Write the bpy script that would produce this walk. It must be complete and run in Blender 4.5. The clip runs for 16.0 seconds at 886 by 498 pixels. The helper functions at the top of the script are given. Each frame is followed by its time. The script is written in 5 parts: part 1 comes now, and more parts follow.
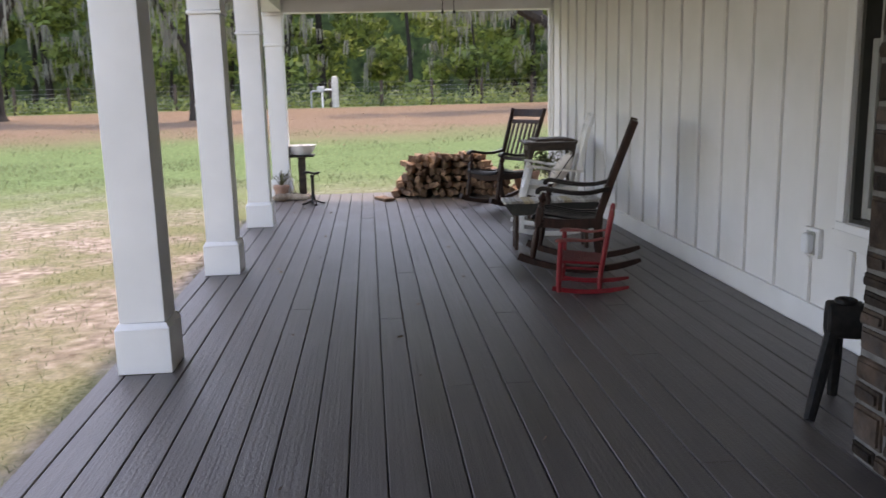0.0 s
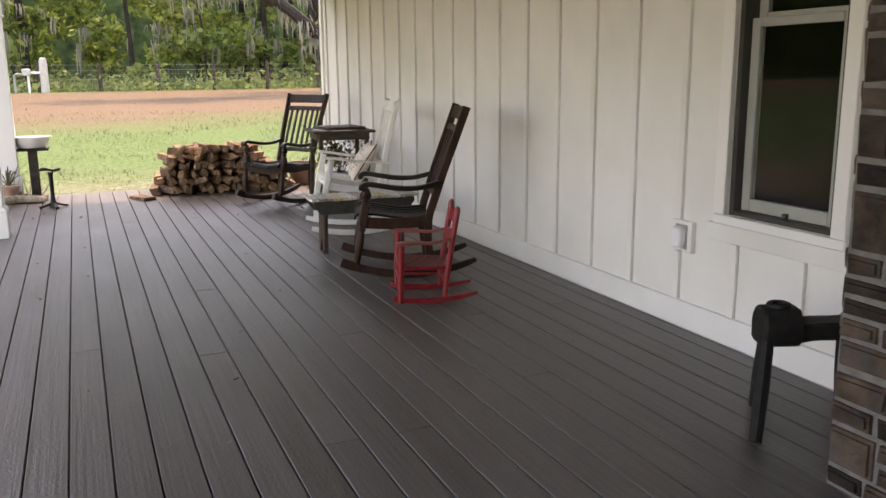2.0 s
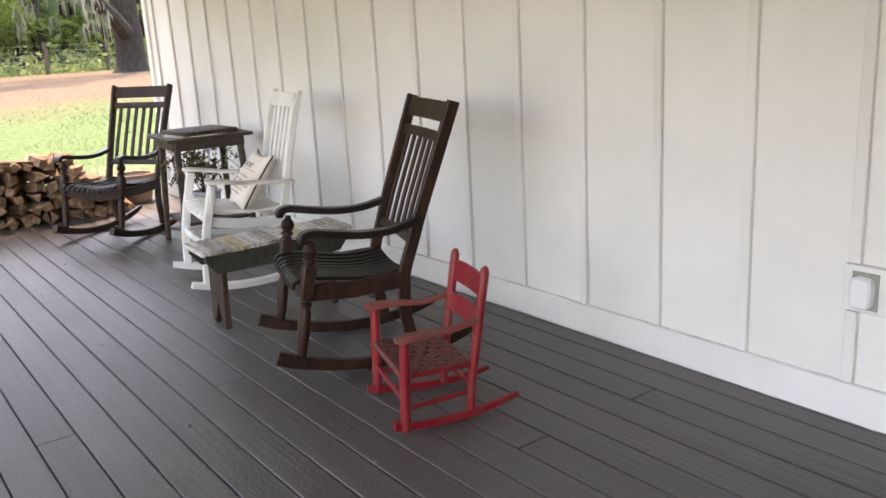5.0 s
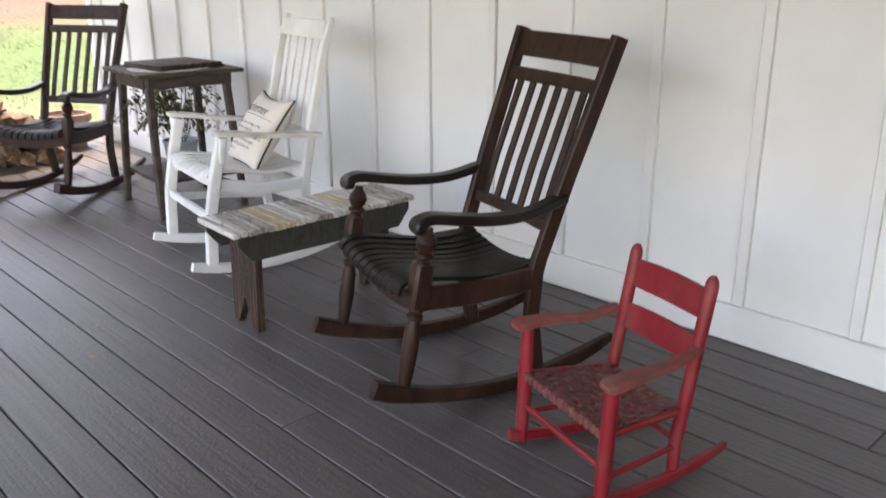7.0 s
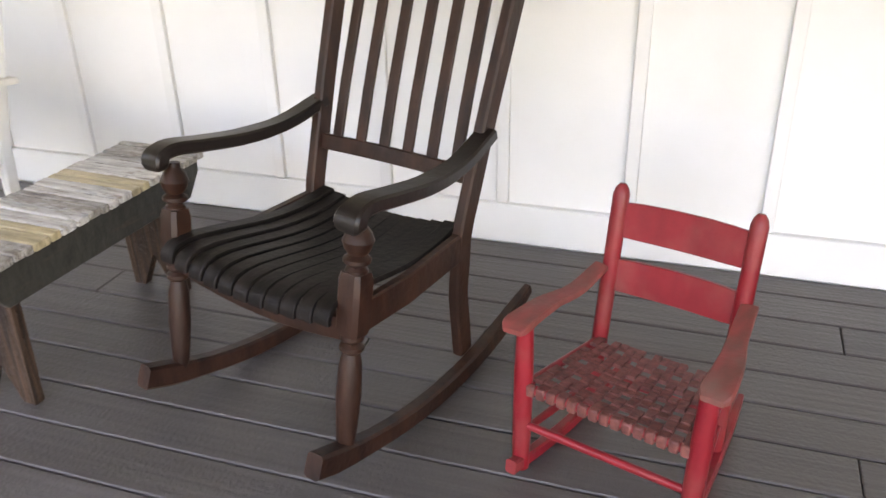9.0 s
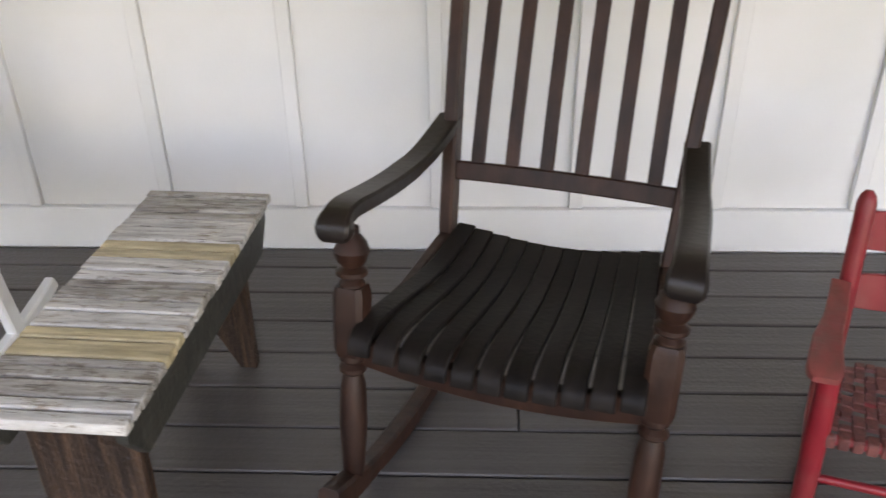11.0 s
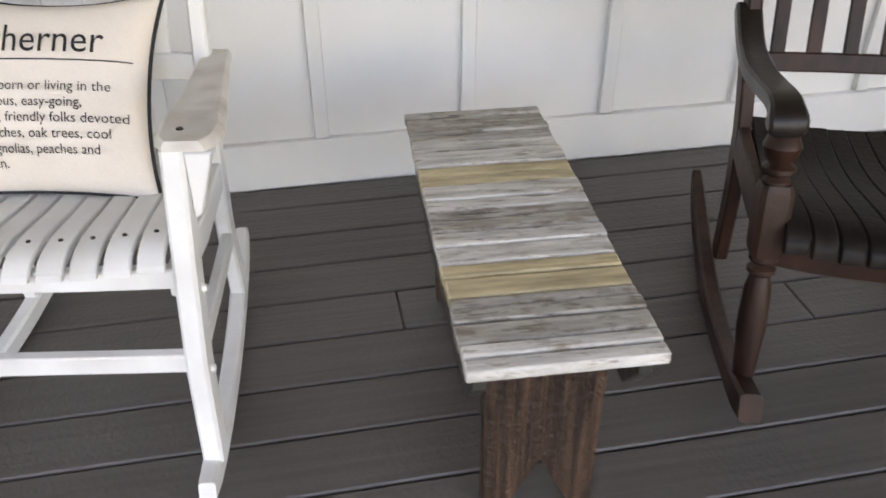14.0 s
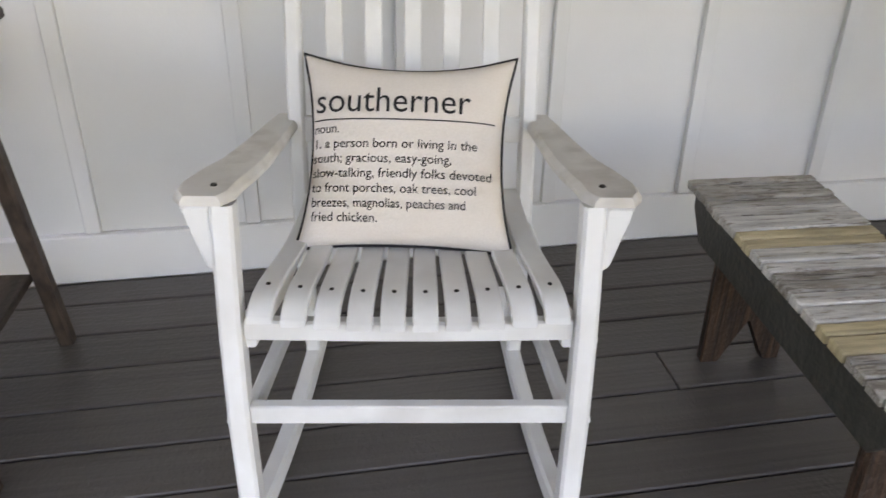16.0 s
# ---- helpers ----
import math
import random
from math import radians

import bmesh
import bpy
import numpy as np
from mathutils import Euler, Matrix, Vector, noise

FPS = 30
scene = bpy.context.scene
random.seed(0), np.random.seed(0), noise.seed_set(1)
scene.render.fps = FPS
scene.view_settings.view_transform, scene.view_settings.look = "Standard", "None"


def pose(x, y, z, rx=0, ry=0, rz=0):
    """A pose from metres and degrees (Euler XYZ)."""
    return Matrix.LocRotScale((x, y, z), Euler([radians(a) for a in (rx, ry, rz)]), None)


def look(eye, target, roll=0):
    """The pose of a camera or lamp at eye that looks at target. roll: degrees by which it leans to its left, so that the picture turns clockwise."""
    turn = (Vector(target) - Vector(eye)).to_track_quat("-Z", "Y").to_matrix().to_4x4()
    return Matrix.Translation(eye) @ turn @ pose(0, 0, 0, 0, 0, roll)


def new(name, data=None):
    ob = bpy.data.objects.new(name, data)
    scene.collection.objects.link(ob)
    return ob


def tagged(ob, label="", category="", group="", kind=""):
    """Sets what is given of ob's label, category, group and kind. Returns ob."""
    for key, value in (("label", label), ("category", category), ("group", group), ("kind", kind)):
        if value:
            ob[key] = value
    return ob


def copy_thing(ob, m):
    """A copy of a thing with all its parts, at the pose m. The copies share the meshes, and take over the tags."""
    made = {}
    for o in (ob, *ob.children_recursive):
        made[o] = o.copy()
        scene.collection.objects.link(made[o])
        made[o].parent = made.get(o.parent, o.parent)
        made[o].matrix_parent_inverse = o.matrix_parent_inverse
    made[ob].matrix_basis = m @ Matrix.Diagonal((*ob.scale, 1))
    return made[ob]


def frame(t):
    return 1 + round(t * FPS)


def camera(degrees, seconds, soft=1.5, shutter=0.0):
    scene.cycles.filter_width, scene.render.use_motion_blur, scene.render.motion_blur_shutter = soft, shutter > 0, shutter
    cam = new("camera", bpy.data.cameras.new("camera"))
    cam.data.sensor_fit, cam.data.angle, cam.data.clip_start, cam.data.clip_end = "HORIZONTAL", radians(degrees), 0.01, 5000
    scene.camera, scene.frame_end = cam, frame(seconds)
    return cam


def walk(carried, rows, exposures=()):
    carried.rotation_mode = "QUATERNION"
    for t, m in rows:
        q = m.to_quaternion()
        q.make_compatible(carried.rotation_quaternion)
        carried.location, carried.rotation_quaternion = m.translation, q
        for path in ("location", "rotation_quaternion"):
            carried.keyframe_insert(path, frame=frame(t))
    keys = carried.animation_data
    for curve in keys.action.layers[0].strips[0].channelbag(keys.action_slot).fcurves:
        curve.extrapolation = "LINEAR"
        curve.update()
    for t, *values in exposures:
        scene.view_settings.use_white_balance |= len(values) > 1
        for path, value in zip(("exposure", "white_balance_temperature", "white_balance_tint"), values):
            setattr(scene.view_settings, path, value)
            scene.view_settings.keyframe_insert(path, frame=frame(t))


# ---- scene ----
cam = camera(55.8, 16.0, shutter=0.25)
PATH = [
    (0, (-0.039, -0.23, 1.38), (0.125, 1.727, 1.003), -1.4),
    (0.5, (-0.237, -0.07, 1.375), (0.158, 1.86, 1.033), -1.2),
    (1, (-0.377, 0.129, 1.357), (0.222, 1.996, 0.962), -1.1),
    (1.5, (-0.426, 0.425, 1.358), (0.283, 2.245, 0.926), -1.0),
    (2, (-0.456, 0.706, 1.346), (0.317, 2.503, 0.93), -0.6),
    (2.5, (-0.475, 1.025, 1.346), (0.336, 2.803, 0.92), -1.6),
    (3, (-0.347, 1.418, 1.341), (0.507, 3.164, 0.871), -1.7),
    (3.2, (-0.311, 1.53, 1.397), (0.565, 3.26, 0.905), -1.8),
    (5.5, (-0.314, 3.205, 1.397), (0.952, 4.688, 0.954), -2.2),
    (6, (-0.318, 3.525, 1.377), (1.042, 4.961, 1.081), -2.1),
    (6.5, (-0.293, 3.84, 1.351), (1.023, 5.294, 0.956), 0.2),
    (7, (-0.348, 4.133, 1.313), (0.962, 5.506, 0.682), -0.2),
    (7.5, (-0.379, 4.459, 1.292), (1.043, 5.59, 0.455), -0.7),
    (8, (-0.315, 4.773, 1.285), (1.191, 5.735, 0.386), -0.8),
    (10.5, (0.094, 5.853, 1.276), (1.853, 5.958, 0.33), -1.3),
    (11, (0.106, 6.156, 1.285), (1.848, 6.239, 0.306), -0.9),
    (11.5, (0.156, 6.39, 1.265), (1.88, 6.593, 0.27), 0.4),
    (12, (0.243, 6.633, 1.244), (1.961, 6.91, 0.259), -0.2),
    (12.5, (0.256, 6.774, 1.238), (1.962, 6.86, 0.198), -1.1),
    (13, (0.188, 6.94, 1.228), (1.847, 6.816, 0.118), -2.1),
    (13.5, (0.171, 7.024, 1.205), (1.781, 6.797, 0.04), -0.9),
    (14, (0.256, 7.18, 1.221), (1.873, 6.869, 0.085), -0.1),
    (14.5, (0.35, 7.354, 1.233), (2.021, 7.021, 0.186), 0.3),
    (15, (0.362, 7.511, 1.253), (2.062, 7.136, 0.268), -0.3),
    (15.5, (0.316, 7.684, 1.247), (2.018, 7.311, 0.265), -0.5),
    (16, (0.311, 7.809, 1.223), (2.02, 7.489, 0.232), 0.9),
]
walk(cam, [(t, look(e, g, r)) for t, e, g, r in PATH],
     exposures=((0, 2.45, 8500, 24), (0.5, 2.54, 8400, 23), (2, 2.90, 10400, 25), (3, 3.00, 10300, 25), (5.5, 3.46, 9100, 25), (6, 3.36, 8650, 22), (6.5, 3.31, 8550, 23), (7, 3.46, 9050, 24), (7.5, 3.96, 9600, 25), (8, 4.16, 9900, 26), (10.5, 3.71, 9850, 26), (12, 3.49, 9750, 25), (12.5, 3.58, 9750, 25), (13.5, 3.71, 9850, 25), (14.5, 3.31, 9850, 24), (15.5, 3.11, 9750, 24), (16, 3.21, 9650, 24)))

# ---------------------------------------------------------------- light
world = bpy.data.worlds.new("sky")
scene.world = world
world.use_nodes = True
wn, wl = world.node_tree.nodes, world.node_tree.links
sky = wn.new("ShaderNodeTexSky")
sky.sky_type = 'NISHITA'
sky.sun_disc = False
sky.sun_elevation = radians(66)
sky.sun_rotation = radians(9)
wl.new(sky.outputs[0], wn["Background"].inputs[0])
wn["Background"].inputs[1].default_value = 0.15
sun = new("sun", bpy.data.lights.new("sun", 'SUN'))
sun.data.energy = 0.8
sun.data.angle = radians(3)
sun.data.color = (1.0, 0.94, 0.84)
SUN_EL, SUN_AZ = radians(66), radians(9)
sun_from = Vector((math.sin(SUN_AZ) * math.cos(SUN_EL), math.cos(SUN_AZ) * math.cos(SUN_EL), math.sin(SUN_EL)))
sun.matrix_world = look(sun_from * 60, (0, 0, 0))

# ---------------------------------------------------------------- materials


def surf(name, c1, c2, scale=(6, 6, 6), rough=0.6, bump=0.1, fine=60, metal=0.0, vary=0.12, dirt=None, dirt_scale=3.0,
         dirt_amount=0.35, spec=0.4, coords="Object", lo=0.3, hi=0.7):
    """Two tones by stretched noise, a larger stain layer, fine relief, and a shift from piece to piece."""
    m = bpy.data.materials.new(name)
    m.use_nodes = True
    n, l = m.node_tree.nodes, m.node_tree.links
    b = n["Principled BSDF"]
    tc, mp, info = n.new("ShaderNodeTexCoord"), n.new("ShaderNodeMapping"), n.new("ShaderNodeObjectInfo")
    mul = n.new("ShaderNodeVectorMath")
    mul.operation = 'ADD'
    comb = n.new("ShaderNodeMath")
    comb.operation = 'MULTIPLY'
    comb.inputs[1].default_value = 37.0
    l.new(info.outputs["Random"], comb.inputs[0])
    l.new(tc.outputs[coords], mul.inputs[0])
    l.new(comb.outputs[0], mul.inputs[1])
    mp.inputs["Scale"].default_value = scale
    l.new(mul.outputs[0], mp.inputs[0])
    no = n.new("ShaderNodeTexNoise")
    no.inputs["Scale"].default_value, no.inputs["Detail"].default_value = 1.0, 6.0
    l.new(mp.outputs[0], no.inputs["Vector"])
    ramp = n.new("ShaderNodeValToRGB")
    ramp.color_ramp.elements[0].position, ramp.color_ramp.elements[1].position = lo, hi
    ramp.color_ramp.elements[0].color, ramp.color_ramp.elements[1].color = (*c1, 1), (*c2, 1)
    l.new(no.outputs[0], ramp.inputs[0])
    col = ramp.outputs[0]
    big = n.new("ShaderNodeTexNoise")
    big.inputs["Scale"].default_value, big.inputs["Detail"].default_value = dirt_scale, 4.0
    l.new(mul.outputs[0], big.inputs["Vector"])
    if dirt:
        r2 = n.new("ShaderNodeValToRGB")
        r2.color_ramp.elements[0].position, r2.color_ramp.elements[1].position = 0.48, 0.72
        r2.color_ramp.elements[1].color = (dirt_amount,) * 3 + (1,)
        l.new(big.outputs[0], r2.inputs[0])
        mx = n.new("ShaderNodeMixRGB")
        mx.inputs[2].default_value = (*dirt, 1)
        l.new(r2.outputs[0], mx.inputs[0])
        l.new(col, mx.inputs[1])
        col = mx.outputs[0]
    if vary:
        hs = n.new("ShaderNodeHueSaturation")
        mr = n.new("ShaderNodeMapRange")
        mr.inputs["To Min"].default_value, mr.inputs["To Max"].default_value = 1 - vary, 1 + vary
        l.new(info.outputs["Random"], mr.inputs[0])
        l.new(mr.outputs[0], hs.inputs["Value"])
        l.new(col, hs.inputs["Color"])
        col = hs.outputs[0]
    l.new(col, b.inputs["Base Color"])
    rr = n.new("ShaderNodeMapRange")
    rr.inputs["To Min"].default_value, rr.inputs["To Max"].default_value = max(rough - 0.12, 0.05), min(rough + 0.12, 1)
    l.new(big.outputs[0], rr.inputs[0])
    l.new(rr.outputs[0], b.inputs["Roughness"])
    b.inputs["Metallic"].default_value = metal
    b.inputs["Specular IOR Level"].default_value = spec
    if bump:
        f = n.new("ShaderNodeTexNoise")
        f.inputs["Scale"].default_value, f.inputs["Detail"].default_value = fine, 3.0
        l.new(mul.outputs[0], f.inputs["Vector"])
        ad = n.new("ShaderNodeMath")
        ad.operation = 'ADD'
        l.new(f.outputs[0], ad.inputs[0])
        l.new(no.outputs[0], ad.inputs[1])
        bp = n.new("ShaderNodeBump")
        bp.inputs["Strength"].default_value, bp.inputs["Distance"].default_value = bump, 0.01
        l.new(ad.outputs[0], bp.inputs["Height"])
        l.new(bp.outputs[0], b.inputs["Normal"])
    return m


def foliage(name, dark, light, trans=0.3):
    """Leaf colour that differs from leaf to leaf."""
    m = bpy.data.materials.new(name)
    m.use_nodes = True
    n, l = m.node_tree.nodes, m.node_tree.links
    b = n["Principled BSDF"]
    g = n.new("ShaderNodeNewGeometry")
    tc = n.new("ShaderNodeTexCoord")
    no = n.new("ShaderNodeTexNoise")
    no.inputs["Scale"].default_value = 0.35
    l.new(tc.outputs["Object"], no.inputs["Vector"])
    ad = n.new("ShaderNodeMath")
    ad.operation = 'ADD'
    l.new(g.outputs["Random Per Island"], ad.inputs[0])
    l.new(no.outputs[0], ad.inputs[1])
    mr = n.new("ShaderNodeMapRange")
    mr.inputs["From Min"].default_value, mr.inputs["From Max"].default_value = 0.4, 1.5
    l.new(ad.outputs[0], mr.inputs[0])
    ramp = n.new("ShaderNodeValToRGB")
    ramp.color_ramp.elements[0].color, ramp.color_ramp.elements[1].color = (*dark, 1), (*light, 1)
    l.new(mr.outputs[0], ramp.inputs[0])
    l.new(ramp.outputs[0], b.inputs["Base Color"])
    b.inputs["Roughness"].default_value = 0.55
    tr = n.new("ShaderNodeBsdfTranslucent")
    l.new(ramp.outputs[0], tr.inputs[0])
    mx = n.new("ShaderNodeMixShader")
    mx.inputs[0].default_value = trans
    l.new(b.outputs[0], mx.inputs[1])
    l.new(tr.outputs[0], mx.inputs[2])
    l.new(mx.outputs[0], n["Material Output"].inputs[0])
    return m


def ground_material():
    """Sandy lawn by the porch, greener further out, then a band of fallen brown leaves, then weeds along the fence."""
    m = bpy.data.materials.new("lawn")
    m.use_nodes = True
    n, l = m.node_tree.nodes, m.node_tree.links
    b = n["Principled BSDF"]
    tc = n.new("ShaderNodeTexCoord")

    def noise_at(scale, detail=5.0):
        t = n.new("ShaderNodeTexNoise")
        t.inputs["Scale"].default_value, t.inputs["Detail"].default_value = scale, detail
        l.new(tc.outputs["Object"], t.inputs["Vector"])
        return t.outputs[0]

    def ramp_of(src, stops):
        r = n.new("ShaderNodeValToRGB")
        e = r.color_ramp.elements
        while len(e) < len(stops):
            e.new(0.5)
        for el, (p, c) in zip(e, stops):
            el.position, el.color = p, (*c, 1)
        l.new(src, r.inputs[0])
        return r.outputs[0]

    def mix(f, a, c):
        x = n.new("ShaderNodeMixRGB")
        l.new(f, x.inputs[0])
        l.new(a, x.inputs[1])
        l.new(c, x.inputs[2])
        return x.outputs[0]

    sep = n.new("ShaderNodeSeparateXYZ")
    l.new(tc.outputs["Object"], sep.inputs[0])
    wob = n.new("ShaderNodeMath")
    wob.operation = 'MULTIPLY_ADD'
    wob.inputs[1].default_value = 9.0
    l.new(noise_at(0.16), wob.inputs[0])
    l.new(sep.outputs["Y"], wob.inputs[2])
    far = n.new("ShaderNodeMapRange")
    far.inputs["From Min"].default_value, far.inputs["From Max"].default_value = 0.0, 60.0
    l.new(wob.outputs[0], far.inputs[0])
    fine = noise_at(9.0, 8.0)
    sand = ramp_of(fine, [(0.3, (0.11, 0.088, 0.068)), (0.55, (0.25, 0.215, 0.18)), (0.75, (0.38, 0.345, 0.30))])
    dry = ramp_of(noise_at(30.0, 6.0), [(0.3, (0.08, 0.09, 0.042)), (0.7, (0.20, 0.20, 0.115))])
    green = ramp_of(noise_at(14.0, 6.0), [(0.3, (0.05, 0.085, 0.032)), (0.7, (0.135, 0.20, 0.085))])
    litter = ramp_of(noise_at(22.0, 8.0), [(0.3, (0.075, 0.052, 0.036)), (0.5, (0.155, 0.110, 0.078)), (0.75, (0.25, 0.195, 0.145))])
    patch = ramp_of(noise_at(0.9, 7.0), [(0.42, (0, 0, 0)), (0.58, (1, 1, 1))])
    near = mix(patch, sand, dry)
    k1 = ramp_of(far.outputs[0], [(0.22, (0, 0, 0)), (0.34, (1, 1, 1))])
    k2 = ramp_of(far.outputs[0], [(0.42, (0, 0, 0)), (0.50, (1, 1, 1))])
    k3 = ramp_of(far.outputs[0], [(0.73, (0, 0, 0)), (0.79, (1, 1, 1))])
    c = mix(k3, mix(k2, mix(k1, near, green), litter), green)
    l.new(c, b.inputs["Base Color"])
    b.inputs["Roughness"].default_value = 0.95
    b.inputs["Specular IOR Level"].default_value = 0.1
    bp = n.new("ShaderNodeBump")
    bp.inputs["Strength"].default_value, bp.inputs["Distance"].default_value = 0.6, 0.05
    l.new(fine, bp.inputs["Height"])
    l.new(bp.outputs[0], b.inputs["Normal"])
    return m


def chipped(name, paint, wood, scale=(75, 15, 60), cover=0.6, crack=0.60):
    """Old paint worn through to grey wood along the grain, with dark splits, under a clear sealer."""
    m = surf(name, wood, tuple(v * 1.9 for v in wood), (110, 9, 60), 0.5, 0.2, 80, vary=0.14)
    n, l = m.node_tree.nodes, m.node_tree.links
    b = n["Principled BSDF"]
    tc, info, ad, k = n.new("ShaderNodeTexCoord"), n.new("ShaderNodeObjectInfo"), n.new("ShaderNodeVectorMath"), n.new("ShaderNodeMath")
    k.operation = 'MULTIPLY'
    k.inputs[1].default_value = 51.0
    l.new(info.outputs["Random"], k.inputs[0])
    l.new(tc.outputs["Object"], ad.inputs[0])
    l.new(k.outputs[0], ad.inputs[1])

    def layer(size, detail, rough, lo, hi):
        mp, no, r = n.new("ShaderNodeMapping"), n.new("ShaderNodeTexNoise"), n.new("ShaderNodeValToRGB")
        mp.inputs["Scale"].default_value = size
        l.new(ad.outputs[0], mp.inputs[0])
        no.inputs["Scale"].default_value, no.inputs["Detail"].default_value, no.inputs["Roughness"].default_value = 1.0, detail, rough
        l.new(mp.outputs[0], no.inputs["Vector"])
        r.color_ramp.elements[0].position, r.color_ramp.elements[1].position = lo, hi
        l.new(no.outputs[0], r.inputs[0])
        return r.outputs[0]

    def mix(f, a, c):
        x = n.new("ShaderNodeMixRGB")
        l.new(f, x.inputs[0])
        for v, socket in ((a, x.inputs[1]), (c, x.inputs[2])):
            if isinstance(v, tuple):
                socket.default_value = (*v, 1)
            else:
                l.new(v, socket)
        return x.outputs[0]

    bare = b.inputs["Base Color"].links[0].from_socket
    worn = mix(layer((60, 6, 20), 7.0, 0.65, 0.36, 0.66), paint, tuple(v * 0.5 for v in paint))
    c = mix(layer(scale, 9.0, 0.72, 1 - cover - 0.05, 1 - cover + 0.05), bare, worn)
    c = mix(layer((130, 5, 60), 7.0, 0.7, crack, crack + 0.05), c, (0.035, 0.027, 0.021))
    l.new(c, b.inputs["Base Color"])
    return m


def glass_material():
    m = bpy.data.materials.new("window_glass")
    m.use_nodes = True
    b = m.node_tree.nodes["Principled BSDF"]
    b.inputs["Base Color"].default_value = (0.9, 0.95, 0.93, 1)
    b.inputs["Roughness"].default_value = 0.02
    b.inputs["Transmission Weight"].default_value = 1.0
    b.inputs["IOR"].default_value = 1.22
    return m


DECK = surf("deck_board", (0.068, 0.059, 0.054), (0.097, 0.085, 0.078), (70, 1.4, 20), 0.42, 0.25, 90, vary=0.10,
            dirt=(0.15, 0.135, 0.128), dirt_scale=1.3, dirt_amount=0.28, spec=0.5)
WALL = surf("white_siding", (0.70, 0.695, 0.68), (0.77, 0.765, 0.75), (2, 2, 2), 0.6, 0.05, 120, vary=0.0,
            dirt=(0.58, 0.585, 0.54), dirt_scale=1.3, dirt_amount=0.4)
TRIM = surf("white_trim", (0.74, 0.74, 0.73), (0.80, 0.80, 0.79), (3, 3, 3), 0.5, 0.04, 90, vary=0.02,
            dirt=(0.62, 0.62, 0.60), dirt_scale=2.0, dirt_amount=0.2)
DARKWOOD = surf("dark_stained_wood", (0.012, 0.0046, 0.0032), (0.046, 0.018, 0.011), (26, 26, 5), 0.46, 0.12, 70, vary=0.15,
                dirt=(0.05, 0.032, 0.025), dirt_scale=6.0, dirt_amount=0.2, spec=0.28)
SEATWOOD = surf("worn_seat_slat", (0.005, 0.0038, 0.0034), (0.013, 0.010, 0.009), (40, 5, 20), 0.5, 0.15, 70, vary=0.2,
                dirt=(0.03, 0.023, 0.02), dirt_scale=7.0, dirt_amount=0.25, spec=0.15)
WHITEPAINT = surf("white_painted_wood", (0.70, 0.70, 0.68), (0.78, 0.78, 0.765), (12, 3, 8), 0.45, 0.08, 60, vary=0.03,
                  dirt=(0.42, 0.38, 0.33), dirt_scale=5.0, dirt_amount=0.35)
ARMBLACK = surf("near_black_worn_stain", (0.006, 0.0045, 0.004), (0.018, 0.012, 0.010), (14, 5, 14), 0.36, 0.08, 60, vary=0.1,
                dirt=(0.03, 0.02, 0.016), dirt_scale=9.0, dirt_amount=0.3, spec=0.35)
WORNARM = surf("worn_white_arm", (0.60, 0.575, 0.53), (0.72, 0.70, 0.66), (14, 4, 8), 0.55, 0.15, 60, vary=0.04,
               dirt=(0.36, 0.32, 0.275), dirt_scale=11.0, dirt_amount=0.6)
REDPAINT = surf("red_painted_wood", (0.19, 0.007, 0.013), (0.28, 0.014, 0.021), (14, 14, 6), 0.42, 0.1, 60, vary=0.06,
                dirt=(0.25, 0.10, 0.08), dirt_scale=9.0, dirt_amount=0.3)
REDWORN = surf("worn_red_arm", (0.16, 0.05, 0.04), (0.29, 0.055, 0.05), (30, 12, 8), 0.6, 0.2, 60, vary=0.05,
               dirt=(0.16, 0.10, 0.08), dirt_scale=14.0, dirt_amount=0.6)
WEAVE = surf("red_brown_splint", (0.075, 0.022, 0.02), (0.19, 0.057, 0.047), (60, 60, 60), 0.6, 0.2, 120, vary=0.2)
LEGWOOD = surf("brown_stained_plank", (0.016, 0.008, 0.005), (0.080, 0.042, 0.025), (95, 95, 3.5), 0.55, 0.7, 60, vary=0.12, lo=0.40, hi=0.66)
APRON = chipped("grey_green_paint", (0.048, 0.047, 0.040), (0.040, 0.031, 0.024), (6, 50, 50), 0.62, 0.9)
PAINT_WHITE = chipped("chipped_white_paint", (0.66, 0.635, 0.59), (0.17, 0.14, 0.11), cover=0.585, crack=0.605)
PAINT_GREY = chipped("chipped_grey_paint", (0.46, 0.43, 0.385), (0.13, 0.11, 0.092), cover=0.54, crack=0.585)
PAINT_YELLOW = chipped("pale_yellow_paint", (0.58, 0.475, 0.29), (0.34, 0.27, 0.18), cover=0.66, crack=0.65)
BLACKWOOD = surf("black_carved_wood", (0.008, 0.008, 0.009), (0.022, 0.021, 0.020), (20, 20, 20), 0.6, 0.3, 50, vary=0.1, spec=0.2)
TABLEWOOD = surf("dark_brown_table_wood", (0.022, 0.015, 0.012), (0.075, 0.052, 0.040), (8, 40, 20), 0.55, 0.2, 60, vary=0.12)
STONE = surf("brown_ledgestone", (0.022, 0.017, 0.014), (0.105, 0.074, 0.056), (9, 9, 9), 0.85, 1.0, 35, vary=0.55,
             dirt=(0.060, 0.056, 0.055), dirt_scale=8.0, dirt_amount=0.7, spec=0.2)
MORTAR = surf("grey_mortar", (0.12, 0.116, 0.11), (0.19, 0.183, 0.175), (20, 20, 20), 0.95, 0.6, 70, vary=0.0)
PILLOW = surf("cream_linen", (0.70, 0.63, 0.56), (0.74, 0.67, 0.60), (250, 250, 250), 0.9, 0.15, 300, vary=0.0)
